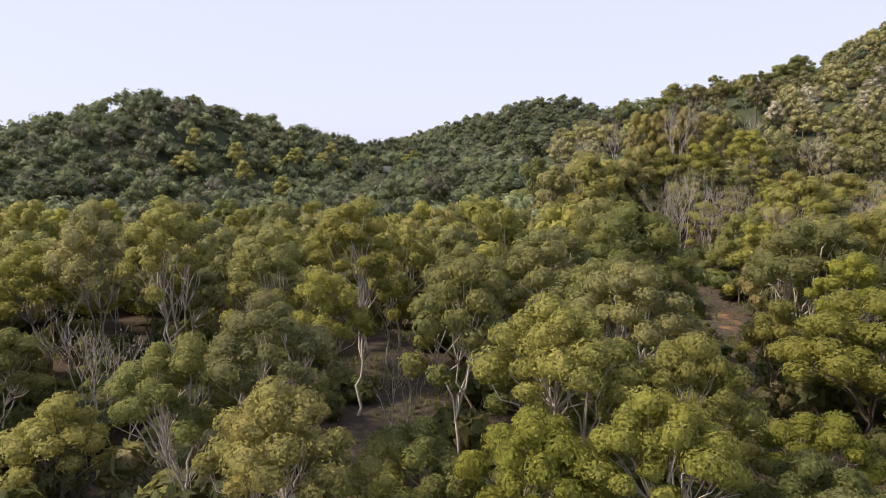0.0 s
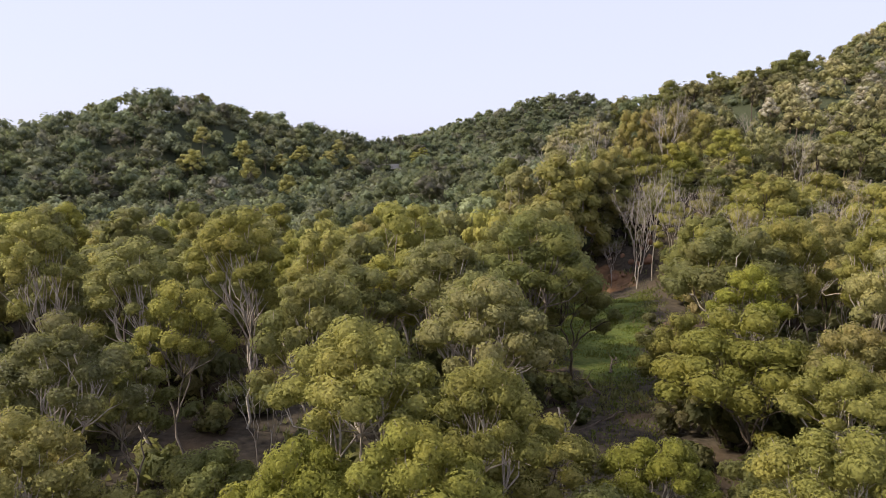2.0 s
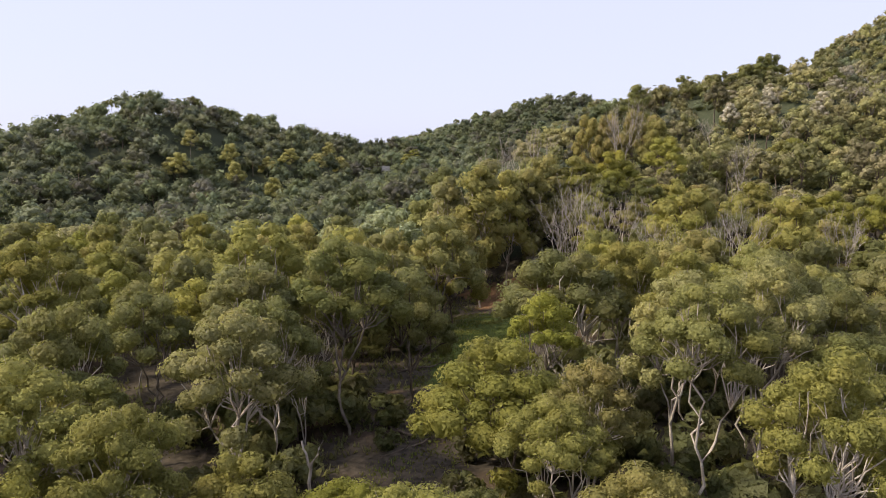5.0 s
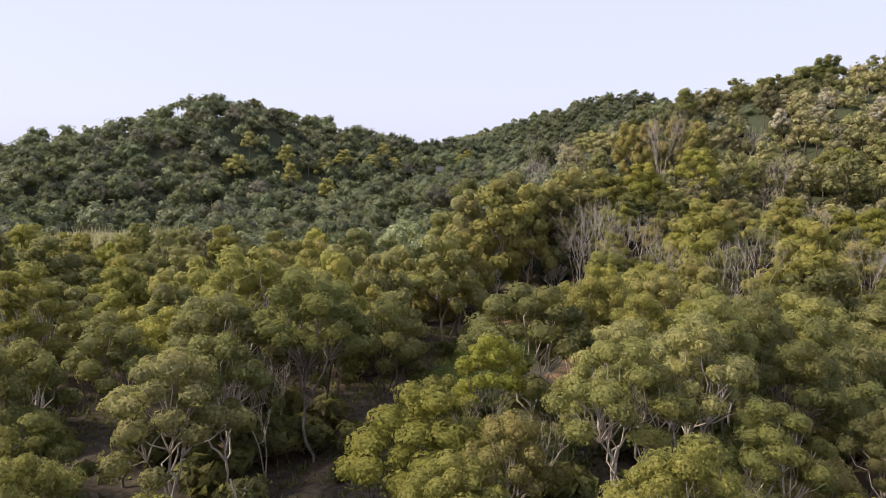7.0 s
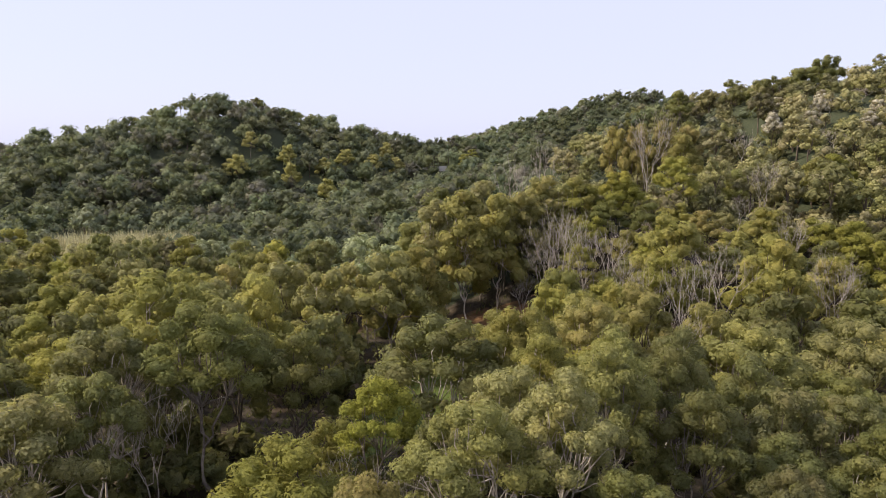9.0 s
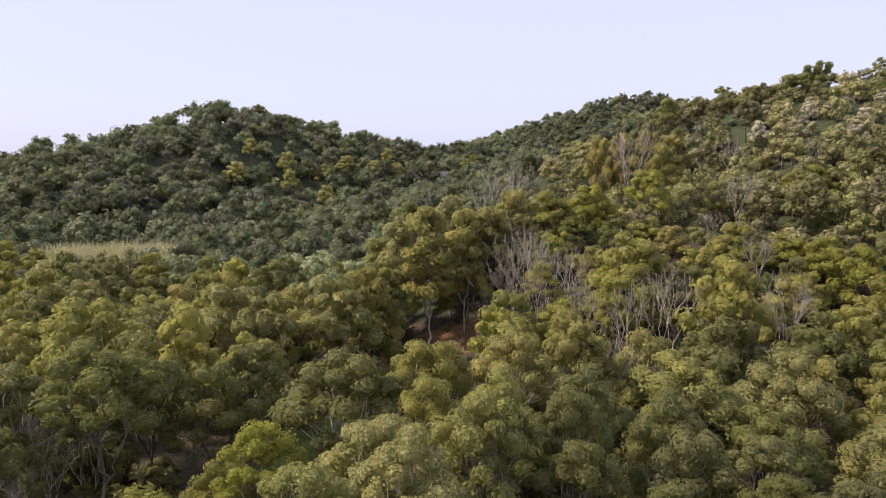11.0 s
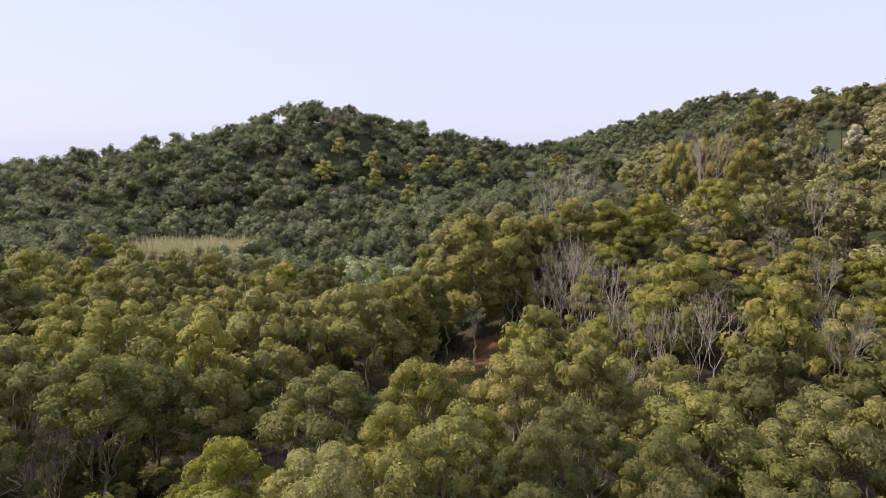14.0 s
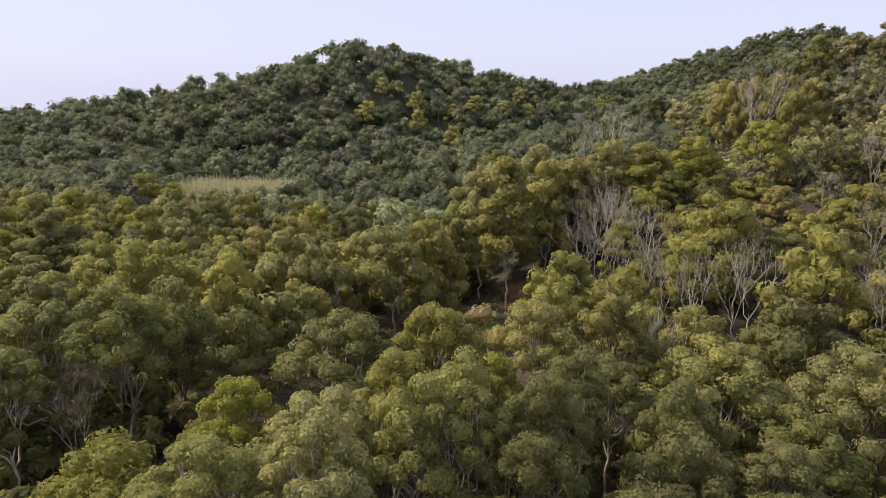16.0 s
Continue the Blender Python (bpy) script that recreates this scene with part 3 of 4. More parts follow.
# ---- leafless trees ----
for x, y, top, width in ((32, 88, 10.5, 10), (35, 86.5, 9.5, 9), (29.8, 87, 7.5, 8), (27.2, 90, 1.5, 5), (31, 91, 11, 9), (37, 85, 8.5, 8), (33.5, 84, 6.5, 7), (43.8, 67.5, 7.5, 6), (46.5, 71, 8, 6), (40, 71, 5.5, 5),
                         (40, 57, 6.5, 5), (38.5, 76, 7.5, 6), (53.7, 95.5, 11, 7), (56.5, 71, 7.5, 7), (62, 112, 15, 8), (58, 88, 9, 6), (22.4, 32.5, 3.2, 5), (24.8, 32.0, 3.4, 5), (-14, 27, 3.5, 4.5), (-9, 22, 1.8, 4), (-11.8, 25.5, 2.5, 4), (-16.5, 29, 4.5, 5), (4.2, 42, 4.0, 4), (8.3, 41.5, 4.5, 4.5), (8.6, 46.5, 4.5, 4.5), (9.5, 36.8, 4.2, 5), (7.2, 38.4, 4.8, 5), (-2, 30, 3.0, 4), (36, 58, 3.5, 5), (33, 61, 3, 5), (90, 150, 24, 11), (104, 157, 30, 12), (80, 140, 20, 9), (28, 112, 18, 9),
                         (24, 118, 17.5, 9), (86, 157, 27, 10), (98, 151, 27, 10), (93, 160, 29, 10), (108, 169, 34, 11), (101, 146, 26, 10), (68, 150, 20, 9), (49, 140, 24, 7)):
    set_out(BARE, x, y, top, max(0.85 * width, 0.52 * (top - float(ground_at(x, y)))) if y > 50 else min(width, 0.6 * (top - float(ground_at(x, y)))), None, "leafless tree with bare whitish-grey branching twigs", "bare tree", "leafless trees")

# ---- large trees on the valley floor beside the reeds ----
for x, y, top, width, tone in ((-89, 135, -0.5, 11, "olive"), (-98, 133, -1.5, 10, "deep"), (-79, 134, -2.5, 9, "olive"), (-72, 95, 0.5, 9, "deep"), (-77, 104, 0.0, 10, "sage"), (-88, 119, -1.0, 10, "deep"), (-55, 133, -4.0, 9, "lime"), (-49, 138, -4.5, 9, "olive"), (-58, 178, -3.0, 10, "deep")):
    set_out(ROUND, x, y, top, width, tone, "dark green rounded tree on the valley floor by the reeds", group="valley trees")

# ---- pale-leaved and silver-leaved trees ----
for x, y, top in ((4, 93, 5.0), (-1, 95, 4.6), (9, 92, 4.4), (-22, 100, 3.5), (-28, 103, 3.2)):
    set_out(MIDDLE, x, y, top, 8, "pale")
for x, y, top in ((80, 150, 24), (84, 158, 26.5), (78, 164, 27.5), (87, 165, 29), (74, 153, 24), (92, 150, 26), (98, 158, 30), (104, 166, 33), (89, 146, 23.5), (108, 172, 34)):
    set_out(ROUND, x, y, top, 5, "silver")
for x, y, top in ((86, 177, 35.5), (91, 179, 37.5), (96, 187, 39.5), (78, 177, 33), (60, 180, 31)):
    set_out(ROUND, x, y, top, 10, "deep")

for x, y, top, tone in ((47, 148, 22.5, "ochre"), (52, 146, 23, "ochre"), (43, 150, 22, "ochre"), (57, 150, 22, "ochre"), (73, 125, 15.5, "lime"), (77, 128, 16, "lime"), (53, 131, 20, "olive"), (61, 125, 13.5, "deep"), (66, 130, 15, "deep"), (29, 103, 13.2, "olive"), (34, 104, 13, "olive"), (40, 105, 13.7, "olive"), (48, 107, 16, "olive"), (24, 100, 9, "olive")):
    set_out(ROUND, x, y, top, 8.5, tone)

for x, y, top in ((36, 97, 8), (40, 92, 7), (42.5, 88, 6), (31, 99, 7), (40, 86, 4.5), (34, 95.5, 7), (45, 92, 8), (38, 100, 10), (41, 80, 4), (46, 78, 5), (50, 84, 6.5), (37.5, 81, 3), (34, 87, 5.5), (43, 97, 10), (26, 99.5, 9), (29, 101.5, 10.5), (23.5, 97.5, 5.5), (32.8, 76.5, 1.5), (36.5, 77, 3.5)):
    set_out(MIDDLE, x, y, top, 6.5, ("deep", "olive")[RNG.integers(2)])

# ---- fill of the wood between and behind ----


def free(x, y, gap):
    """Whether no crown stands nearer than gap and half its own reach."""
    return all((x - a) ** 2 + (y - b) ** 2 > (gap + 0.28 * w - 1.0) ** 2 for a, b, w in STANDING)


def in_plan(x, y):
    return 22 - 1.62 * y < x < 0.72 * y + 28 and clearing(x, y) > (2.4 if x < 18 else 3.2)


def tone_at(x, y):
    # Mostly deep: backlit crowns on the right get a darker leaf colour.
    if x > 38 and y < 52:
        return ("deep", "olive", "deep", "sage", "deep")[RNG.integers(5)]
    if x > 60 and y > 110:
        return ("olive", "deep", "ochre", "sage", "deep")[RNG.integers(5)]
    # Near left: shade under the wood goes into the leaf colour as deep tones.
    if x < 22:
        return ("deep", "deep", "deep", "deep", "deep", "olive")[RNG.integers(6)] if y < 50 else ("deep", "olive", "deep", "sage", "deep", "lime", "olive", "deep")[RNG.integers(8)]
    return ("olive", "sage", "olive", "ochre", "deep", "olive")[RNG.integers(6)]


def low_front(x, y):
    """The low scrub before the reed bed."""
    t = min(1.0, max(0.0, ((x + 50) * -35 + (y - 112) * 53) / (35.0 ** 2 + 53.0 ** 2)))
    return math.hypot(x + 50 + 35 * t, y - 112 - 53 * t) < 19


OPEN = ((16, 47.5, 3.2), (12.5, 87, 4.0), (17, 88, 3.5), (28, 63, 3.2), (25.5, 55, 2.2), (16, 31, 2.5), (8, 46, 1.5))


def canopy(x, y):
    """The height of the leafy roof here, from the known crowns round about."""
    near = sorted(((x - a) ** 2 + (y - b) ** 2 + 1.0, c) for a, b, c in TOPS)[:5]
    return sum(c / d for d, c in near) / sum(1 / d for d, c in near), math.sqrt(near[0][0])


def fill_wood():
    spots = [(x + RNG.uniform(-1.2, 1.2), y + RNG.uniform(-1.2, 1.2)) for y in np.arange(15, 128, 2.7) for x in np.arange(-125, 150, 2.7)]
    spots.sort(key=lambda p: from_path(*p))
    rest = []
    count = 0
    for x, y in spots:
        d = from_path(x, y)
        if d < 14 or not in_plan(x, y) or any((x - a) ** 2 + (y - b) ** 2 < r * r for a, b, r in OPEN):
            continue
        width = RNG.uniform(5.0, 6.6) if y < 45 else RNG.uniform(6.0, 8.0)
        if not free(x, y, 0.52 * width):
            continue
        g = float(ground_at(x, y))
        if low_front(x, y):
            rest.append((x, y, g + RNG.uniform(3.0, 4.6), RNG.uniform(5, 7)))
            continue
        top = g + RNG.uniform(8.0, 11.5)
        roof, gap = canopy(x, y)
        if gap < 14:
            top = min(g + 14.0, roof - RNG.uniform(0.9, 2.6))
        if d < 24:
            top -= 1.0
        if count < 190:
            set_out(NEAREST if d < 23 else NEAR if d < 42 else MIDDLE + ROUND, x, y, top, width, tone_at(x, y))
            count += 1
        else:
            STANDING.append((x, y, 7.0))
            rest.append((x, y, top, RNG.uniform(6.0, 8.0)))
    return rest


REST = fill_wood()


def undergrowth():
    """Low dark bushes along the edge of the clearing and in the gaps of the wood."""
    done = []
    for k in range(2400):
        y = 18 + 80 * RNG.uniform() ** 1.6
        x = RNG.uniform(-8 - 0.7 * y, 34 + 0.4 * y)
        edge = clearing(x, y)
        if edge < 0.3 or len(done) > 290 or any((x - a) ** 2 + (y - b) ** 2 < 4.5 for a, b in done):
            continue
        s = RNG.uniform(0.8, 1.6) if edge < 2.5 else RNG.uniform(1.8, 3.4) if edge < 6 else RNG.uniform(1.6, 3.0)
        ob = copy_thing(SHRUBS[RNG.integers(3)], Matrix.Translation((x, y, float(ground_at(x, y)))) @ Matrix.Rotation(RNG.uniform(0, 6.28), 4, "Z") @ Matrix.Diagonal((s, s, s * RNG.uniform(0.8, 1.2), 1)))
        tagged(ob, "low dark green bush on the forest floor", "shrub", "undergrowth bushes")
        done.append((x, y))


undergrowth()


def crown_template(seed, lobes, leaves, leaf, drop=3.2, lobe_r=(0.85, 1.35), core="octa", stems=True):
    """A crown 7 m wide and its stem, 10 m high, to be joined into a wood."""
    rng = np.random.default_rng(seed)
    tips = dome_lobes(rng, lobes, 10.0, 2.6, drop)
    v, t, q, nv = foliage(tips, rng.uniform(*lobe_r, lobes), leaves, leaf[0], leaf[1], rng, core, hearts=(0, 0, 10 - drop - 1.5), puffs=5)
    tv, tf = tubes([(bent((0, 0, -0.5), (0.1, 0.1, 7.5), rng, 0.05, 3), (0.16, 0.12, 0.06))] + [(bent((0, 0, 4.0), t, rng, 0.05, 3), (0.09, 0.06, 0.04)) for t in tips[: 4 if stems else 0]], 4 if stems else 3)
    return v, t, q, nv, tv, tf


def far_woods(name, places, templates, mat, label):
    """One joined wood: (x, y, top, width) each."""
    vs, ts, qs, ns, tones, bv, bq, n, nb = [], [], [], [], [], [], [], 0, 0
    for x, y, top, width in places:
        v, t, q, nv, tv, tf = templates[RNG.integers(len(templates))]
        a = RNG.uniform(0, 6.283)
        rot = np.array([[math.cos(a), -math.sin(a), 0], [math.sin(a), math.cos(a), 0], [0, 0, 1]])
        tall = width / 7 * RNG.uniform(0.85, 1.15)
        tall = max(tall, (top - float(ground_at(x, y))) / 10)
        size = np.array([width / 7, width / 7, tall])
        where = np.array([x, y, top - 10 * tall])
        vs.append((v @ rot.T) * size + where)
        ns.append(unit((nv @ rot.T) / size))
        ts.append(t + n)
        qs.append(q + n)
        tones.append(np.full(len(v), RNG.uniform()))
        n += len(v)
        bv.append((tv @ rot.T) * size + where)
        bq.append(tf + nb)
        nb += len(tv)
    wood = new(name)
    tagged(wood, label, "woodland", kind="stuff")
    tagged(part("crowns", leafy("crowns", np.concatenate(vs), np.concatenate(ts), np.concatenate(qs), mat, np.concatenate(tones), np.concatenate(ns)), wood), kind="stuff")
    tagged(part("trunks", solid("trunks", np.concatenate(bv), None, np.concatenate(bq), DARK_BARK, True), wood), kind="stuff")


SLOPE_KINDS = [crown_template(600 + k, (13, 12, 14, 13)[k % 4], 36, (0.54, 0.37), (2.8, 3.6, 3.2, 4.2)[k % 4]) for k in range(8)]
HILL_KINDS = [crown_template(700 + k, (9, 10, 8, 10)[k % 4], 26, (0.66, 0.46), (2.8, 3.6, 3.2, 4.2)[k % 4], (1.1, 1.8), stems=False) for k in range(10)]


def scatter(x0, x1, y0, y1, step, keep):
    out = []
    for y in np.arange(y0, y1, step):
        for x in np.arange(x0, x1, step):
            px, py = x + RNG.uniform(-0.45, 0.45) * step, y + RNG.uniform(-0.45, 0.45) * step
            if keep(px, py):
                out.append((px, py))
    return out


def reed_field(x, y):
    return ((x + 85) / 20) ** 2 + ((y - 166) / 19) ** 2 < 1


def faces_valley(x, y):
    """Whether the ground here rises away from the valley, or lies level."""
    return float(ground_at(x, y + 6)) - float(ground_at(x, y - 6)) > -4.0


def in_valley(x, y):
    return y > 99 and x < 17 + 0.15 * (y - 100)


def slope_places():
    out, valley = [], []
    for tree in REST:
        (valley if in_valley(tree[0], tree[1]) else out).append(tree)
    for x, y in scatter(-135, 215, 128, 246, 6.4, lambda x, y: 20 - 1.58 * y < x < 0.70 * y + 26 and not reed_field(x, y) and (x > 20 or y < 225) and (faces_valley(x, y) or RNG.uniform() < (0.9 if x > 60 else 0.3))):
        if not free(x, y, 3.6):
            continue
        if in_valley(x, y) and not low_front(x, y):
            if RNG.uniform() < 0.48:
                valley.append((x, y, float(ground_at(x, y)) + RNG.uniform(5.5, 12.0), RNG.uniform(9.5, 13.5)))
            continue
        tree = (x, y, float(ground_at(x, y)) + (RNG.uniform(3.0, 4.6) if low_front(x, y) else max(3.2, RNG.uniform(4.6, 11.4) - min(2.8, 0.11 * max(0.0, y - 155)) - (3.2 if x > 105 else 0.0))), RNG.uniform(6.8, 10.0))
        (valley if in_valley(x, y) or (y > 152 and RNG.uniform() < 0.45) else out).append(tree)
    for x, y in scatter(30, 190, 104, 262, 5.8, lambda x, y: x < 0.70 * y + 26 and not in_valley(x, y) and (y < 222 or x > 85)):
        out.append((x, y, float(ground_at(x, y)) + RNG.uniform(3.2, 5.6), RNG.uniform(6.0, 9.0)))
    return out, valley


SLOPE, VALLEY = slope_places()
far_woods("hillside_wood", SLOPE, SLOPE_KINDS, SLOPE_LEAF, "olive and deep green trees covering the hillside")
# Valley crowns take the haze-blued leaf colour too.
far_woods("valley_wood", VALLEY, HILL_KINDS, FAR_HAZE_LEAF, "dark green trees filling the valley behind the near wood, haze blue mixed into their leaf colour")


def before_wall(x, y):
    return abs(x + 33 - (y - 388) * 0.18) < 9 and 345 < y < 392


BLOSSOM = ((-121, 322, 19), (-120, 299, 9.5), (-113, 292, 4.8), (-92, 302, 1.2), (-75, 304, -1.5), (-65, 348, 8), (-56, 362, 8.6), (-66, 379, 16), (-77, 338, 8.4), (-100, 318, 10), (-86, 330, 9))


def near_blossom(x, y):
    return any(abs(x - a) < 4 and -6 < y - b < 3 for a, b, c in BLOSSOM)


def hill_places():
    out = []
    for x, y in scatter(-560, 330, 226, 470, 9.8, lambda x, y: (x < 20 or y > 246) and (x < 70 or RNG.uniform() < 0.15) and not near_blossom(x, y) and 20 - 1.58 * y < x < 0.5 * y + 60 and not before_wall(x, y)):
        g = float(ground_at(x, y))
        if faces_valley(x, y):
            out.append((x, y, g + 7.5 + 8.0 * RNG.uniform() ** 1.3, RNG.uniform(11.0, 16.5)))
        elif RNG.uniform() < 0.2:
            out.append((x, y, g + RNG.uniform(6, 8), RNG.uniform(9, 12)))
    for x, y in scatter(-50, -15, 340, 392, 7.0, before_wall):
        out.append((x, y, float(ground_at(x, y)) + RNG.uniform(0.8, 2.4), RNG.uniform(9, 12)))
    for x, y in scatter(-430, -135, 70, 226, 9.6, lambda x, y: x > 20 - 1.6 * y):
        out.append((x, y, float(ground_at(x, y)) + RNG.uniform(7, 11), RNG.uniform(8.5, 12.5)))
    for x, y in scatter(-120, 240, 470, 640, 10.5, lambda x, y: faces_valley(x, y) or RNG.uniform() < 0.1):
        out.append((x, y, float(ground_at(x, y)) + RNG.uniform(8, 12), RNG.uniform(10, 14)))
    return out


far_woods("far_hill_wood", hill_places(), HILL_KINDS, FAR_HAZE_LEAF, "dark green mixed woodland covering the far hills, haze blue mixed into its leaf colour")

# ---- blossoming trees on the far hill ----
for x, y, top in BLOSSOM:
    set_out(ROUND, x, y, top, RNG.uniform(10, 13), "yellow", grow=RNG.uniform(1.3, 1.6))
for x, y, top in ((-24, 402, 8.5), (-20, 405, 8.5)):
    set_out(MIDDLE, x, y, top, 10, "lime", grow=1.0)

# ---- open, flat-topped trees along the ridges ----
for a, b, count in (((-186, 342), (-72, 402), 15), ((52, 204), (92, 170), 8), ((96, 172), (150, 262), 7), ((-260, 300), (-190, 340), 8), ((0, 590), (110, 560), 8)):
    for k in range(count):
        t = (k + RNG.uniform(-0.3, 0.3)) / count
        x, y = a[0] + (b[0] - a[0]) * t + RNG.normal(0, 3), a[1] + (b[1] - a[1]) * t + RNG.normal(0, 4)
        g = float(ground_at(x, y))
        set_out(RIDGE, x, y, g + RNG.uniform(9.5, 13.5) * (0.5 if 94 < x < 160 and y < 300 else 0.55 if 40 < x < 95 and y < 300 else 1.0), RNG.uniform(6, 9), "deep", "tall thin-stemmed tree with an open flat crown on the ridge", group="ridge trees")

# ---- low wall with posts on the far hill ----


def far_wall():
    wall = new("retaining_wall")
    tagged(wall, "pale weathered concrete retaining wall with thin posts above it", "wall")
    ends = (-47.5, 391.0), (-32.0, 393.5)
    along = Vector((ends[1][0] - ends[0][0], ends[1][1] - ends[0][1], 0))
    length = along.length
    base = max(float(ground_at(*e)) for e in ends) + 0.4
    turn = math.atan2(along.y, along.x)
    wall.matrix_world = pose(*ends[0], base, 0, 0, math.degrees(turn))
    for k in range(5):
        bm = bmesh.new()
        bmesh.ops.create_cube(bm, size=1, matrix=Matrix.Translation((length * (k + 0.5) / 5, 0, -0.4)) @ Matrix.Diagonal((length / 5 - 0.06, 0.5, 3.0 + 0.1 * (k % 2), 1)))
        bmesh.ops.bevel(bm, geom=bm.edges[:], offset=0.05, segments=1)
        me = bpy.data.meshes.new("panel")
        bm.to_mesh(me)
        bm.free()
        me.materials.append(CONCRETE)
        part("panel", me, wall)
    rng = np.random.default_rng(9)
    for k in range(12):
        x = length * (k + 0.5) / 12 + rng.normal(0, 0.1)
        v, f = tubes([(bent((x, 1.5, -1.5), (x + rng.normal(0, 0.2), 1.5, 7.2 + rng.normal(0, 0.4)), rng, 0.01, 4), (0.28, 0.26, 0.24, 0.20))], 6)
        part("post", solid("post", v, None, f, DARK_BARK, True), wall)


far_wall()

# ---- reed bed in the valley ----


def blades(name, places, heights, widths, lean, mat, label, category):
    """Upright grass-like blades, two to a place."""
    n = len(places)
    xy = np.repeat(places, 2, 0)
    rng = np.random.default_rng(len(name))
    z = ground_at(xy[:, 0], xy[:, 1])
    root = np.column_stack([xy + rng.normal(0, 0.08, xy.shape), z - 0.05])
    a = rng.uniform(0, 6.283, 2 * n)
    h = np.repeat(heights, 2) * rng.uniform(0.75, 1.15, 2 * n)
    w = widths * rng.uniform(0.7, 1.3, 2 * n)
    side = np.column_stack([np.cos(a), np.sin(a), 0 * a]) * w[:, None]
    tip = root + np.column_stack([-np.sin(a) * lean * h, np.cos(a) * lean * h, h]) + rng.normal(0, 0.08, (2 * n, 3)) * h[:, None]
    v = np.stack([root - side, root + side, tip], 1).reshape(-1, 3)
    ob = new(name, solid(name, v, np.arange(6 * n).reshape(-1, 3), None, mat))
    tagged(ob, label, category, kind="stuff")


def reeds():
    rng = np.random.default_rng(21)
    a, r = rng.uniform(0, 6.283, 14000), np.sqrt(rng.uniform(0, 1, 14000))
    p = np.column_stack([-81 + 24 * r * np.cos(a), 166 + 18 * r * np.sin(a)])
    swell = np.sin(p[:, 0] * 0.45 + 2 * np.sin(p[:, 1] * 0.23)) + np.sin(p[:, 1] * 0.5 + p[:, 0] * 0.2)
    p, swell = p[swell + r * 1.2 < 1.9], swell[swell + r * 1.2 < 1.9]
    blades("reed_bed", p, 2.8 + 0.7 * swell + 2.6 * rng.uniform(0, 1, len(p)) ** 3, 0.13, 0.3, REED, "tall straw-coloured reeds in a bed on the valley floor", "reeds")


reeds()


def clearing_grass():
    rng = np.random.default_rng(22)
    p = np.column_stack([rng.uniform(6, 34, 60000), rng.uniform(30, 90, 60000)])
    edge = clearing(p[:, 0], p[:, 1])
    keep = (edge < 1.0) & (rng.uniform(0, 1, len(p)) < np.clip(np.interp(p[:, 1], [30, 40, 48, 80, 88], [0.3, 0.6, 1.0, 0.9, 0.05]), 0, 1))
    p = p[keep]
    blades("grass", p, rng.uniform(0.06, 0.24, len(p)), 0.05, 0.4, GRASS, "short green grass in the valley clearing", "grass")


clearing_grass()


def ground_cover():
    rng = np.random.default_rng(23)
    p = np.column_stack([rng.uniform(-20, 56, 30000), rng.uniform(12, 100, 30000)])
    patch = np.sin(p[:, 0] * 0.55 + np.sin(p[:, 1] * 0.4) * 2) + np.sin(p[:, 1] * 0.47 + 1.3)
    p = p[(patch + rng.normal(0, 0.5, len(p)) > 0.1) & ((clearing(p[:, 0], p[:, 1]) > -1.5) | (p[:, 1] < 50))]
    blades("ground_cover", p, rng.uniform(0.15, 0.6, len(p)), 0.13, 0.5, SHRUB_LEAF, "low dark green herbs and seedlings on the forest floor", "undergrowth")


ground_cover()

# ---- broken trunk, fallen branches and stones in the clearing ----


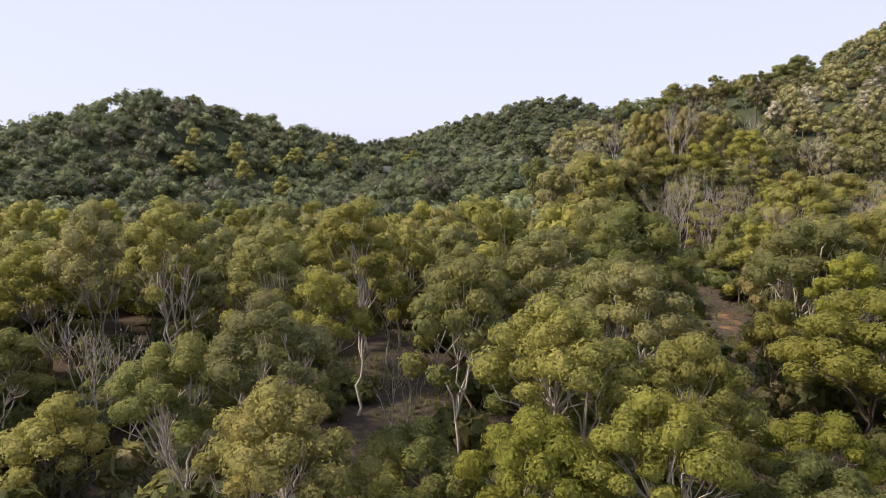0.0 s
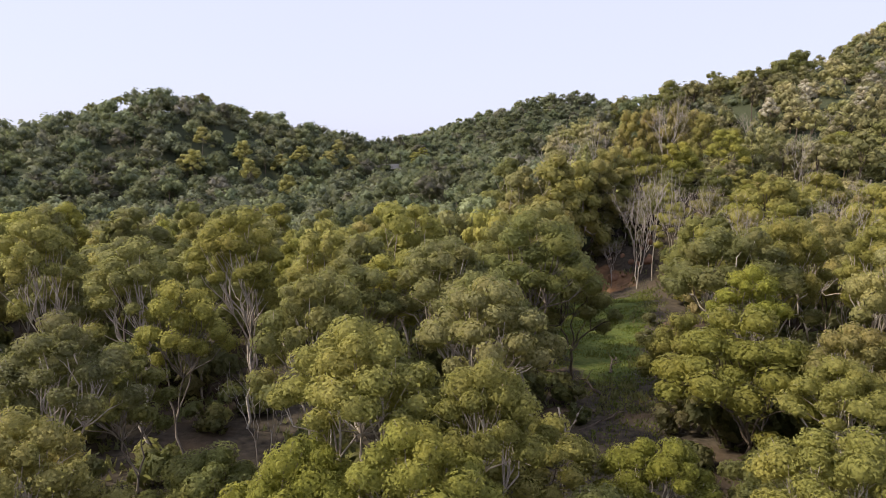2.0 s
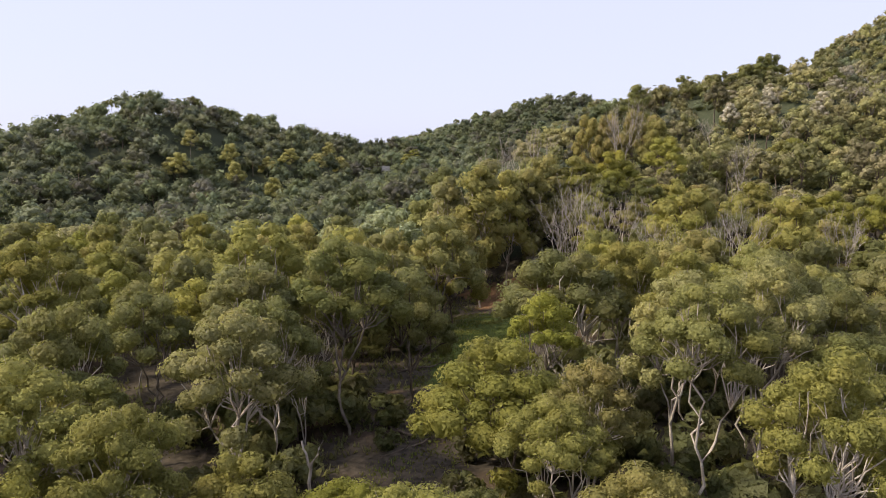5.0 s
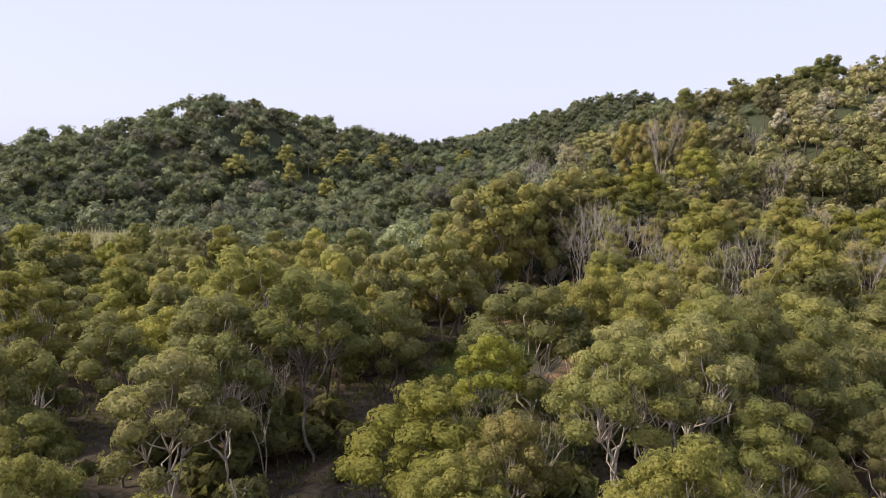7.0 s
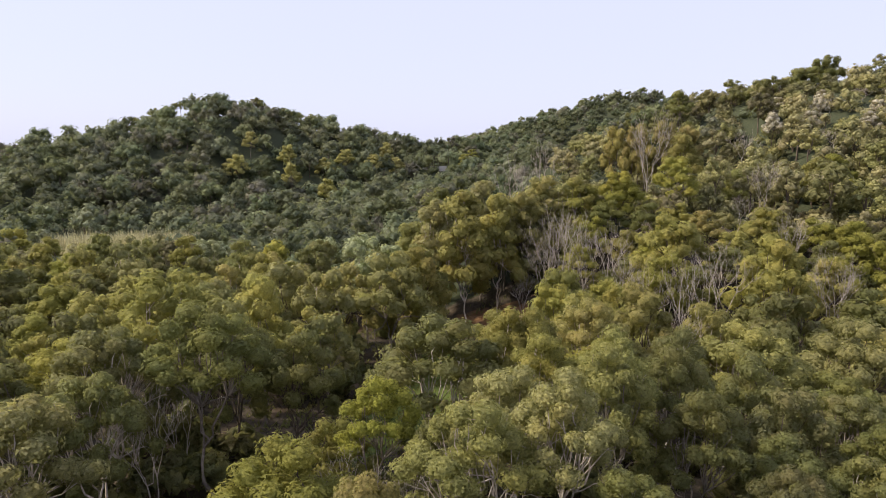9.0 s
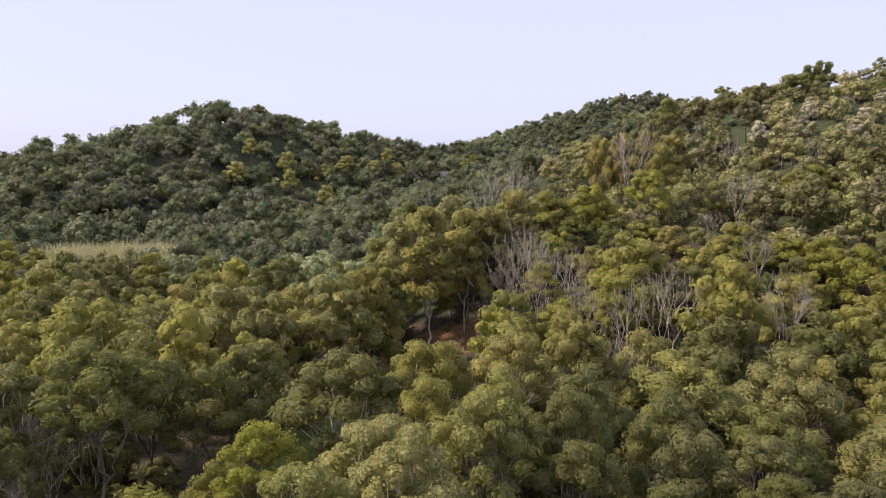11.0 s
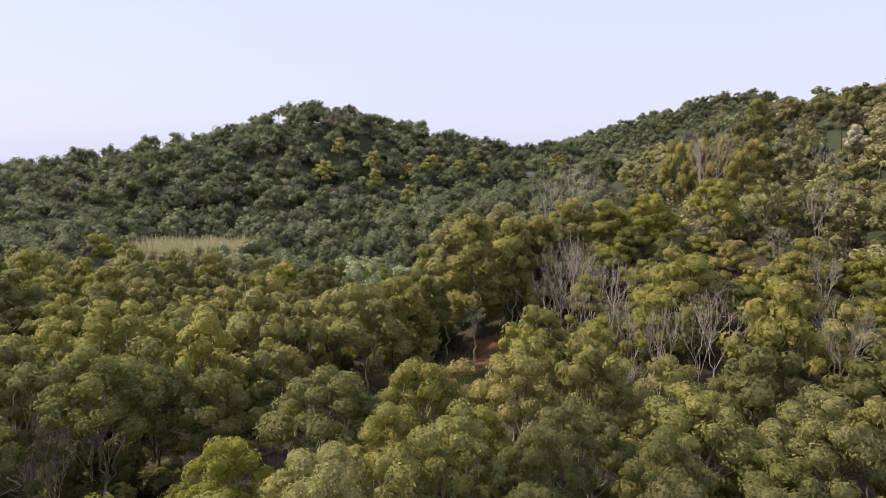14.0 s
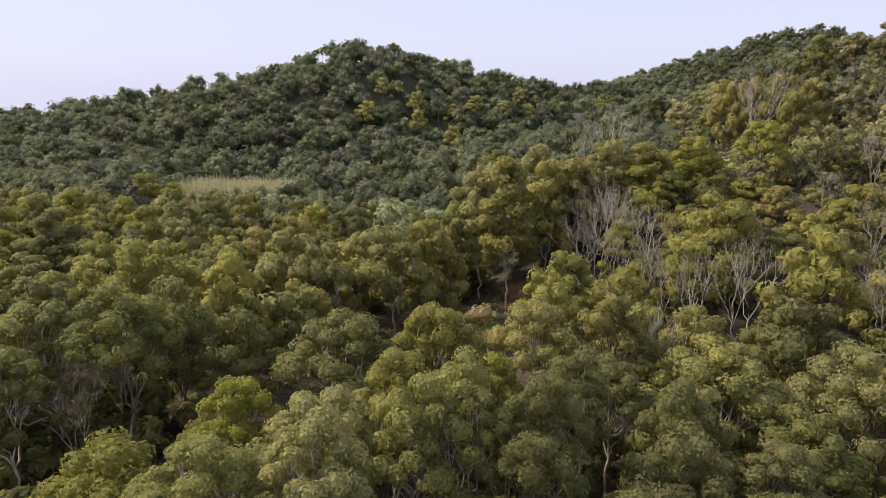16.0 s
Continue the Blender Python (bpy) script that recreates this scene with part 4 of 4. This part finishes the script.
def broken_trunk():
    rng = np.random.default_rng(31)
    z = float(ground_at(12.0, 28.2))
    snag = new("broken_trunk")
    snag.location = (12.0, 28.2, z)
    tagged(snag, "dead forked bare trunk standing among leaf litter", "dead tree")
    h = 0.3 - z
    line = bent((0, 0, -0.2), (0.15, 0, h * 0.72), rng, 0.05, 7)
    v, f = tubes([(line, np.linspace(0.10, 0.07, 7))], 8)
    part("trunk", solid("trunk", v, None, f, DEAD_WOOD, True), snag)
    for end in ((-0.25, 0.1, h), (0.75, -0.1, h * 1.03)):
        v, f = tubes([(bent(line[-1], end, rng, 0.07, 5), np.linspace(0.066, 0.04, 5))], 7)
        part("limb", solid("limb", v, None, f, DEAD_WOOD, True), snag)


broken_trunk()


def fallen_branch(x, y, turn, length, seed):
    rng = np.random.default_rng(seed)
    log = new("fallen_branch")
    log.matrix_world = pose(x, y, float(ground_at(x, y)) + 0.08, 0, 0, turn)
    tagged(log, "grey fallen branch lying on the forest floor", "branch", "fallen branches")
    main = bent((0, 0, 0), (length, 0, 0.15), rng, 0.05, 7)
    v, f = tubes([(main, np.linspace(0.10, 0.04, 7))], 6)
    part("bough", solid("bough", v, None, f, DARK_BARK, True), log)
    for k in range(4):
        root = main[2 + k]
        v, f = tubes([(bent(root, root + np.array([rng.uniform(0.4, 1.0), rng.uniform(-1, 1), rng.uniform(0.1, 0.7)]), rng, 0.08, 4), np.linspace(0.04, 0.012, 4))], 5)
        part("twig", solid("twig", v, None, f, DARK_BARK, True), log)


for k, (x, y, turn, length) in enumerate(((14, 36, 40, 4), (16.5, 42, 110, 3.4), (13.5, 33, -20, 3), (18, 47, 70, 3.6), (15.5, 39, 150, 2.8), (13, 52, 30, 4.5))):
    fallen_branch(x, y, turn, length, 900 + k)


def stones():
    rng = np.random.default_rng(41)
    for k in range(26):
        v, f = ICO[2]
        me = solid("stone", v * (1 + rng.normal(0, 0.12, (len(v), 1))) * rng.uniform(0.6, 1.1, 3), f, None, STONE, False)
        x, y = rng.uniform(23, 34), rng.uniform(92, 97)
        s = rng.uniform(0.25, 0.75)
        ob = new("stone", me)
        ob.matrix_world = Matrix.Translation((x, y, float(ground_at(x, y)) + s * 0.3 + 0.4 * max(0, 1 - abs(y - 95.5) / 2.5))) @ Matrix.Rotation(rng.uniform(0, 6.28), 4, "Z") @ Matrix.Scale(s, 4)
        tagged(ob, "rough reddish stone on the bare bank", "stone", "stones of the bank")


stones()

# ---- put the models away ----
for model in MODELS:
    for o in (*model.children_recursive, model):
        bpy.data.objects.remove(o)
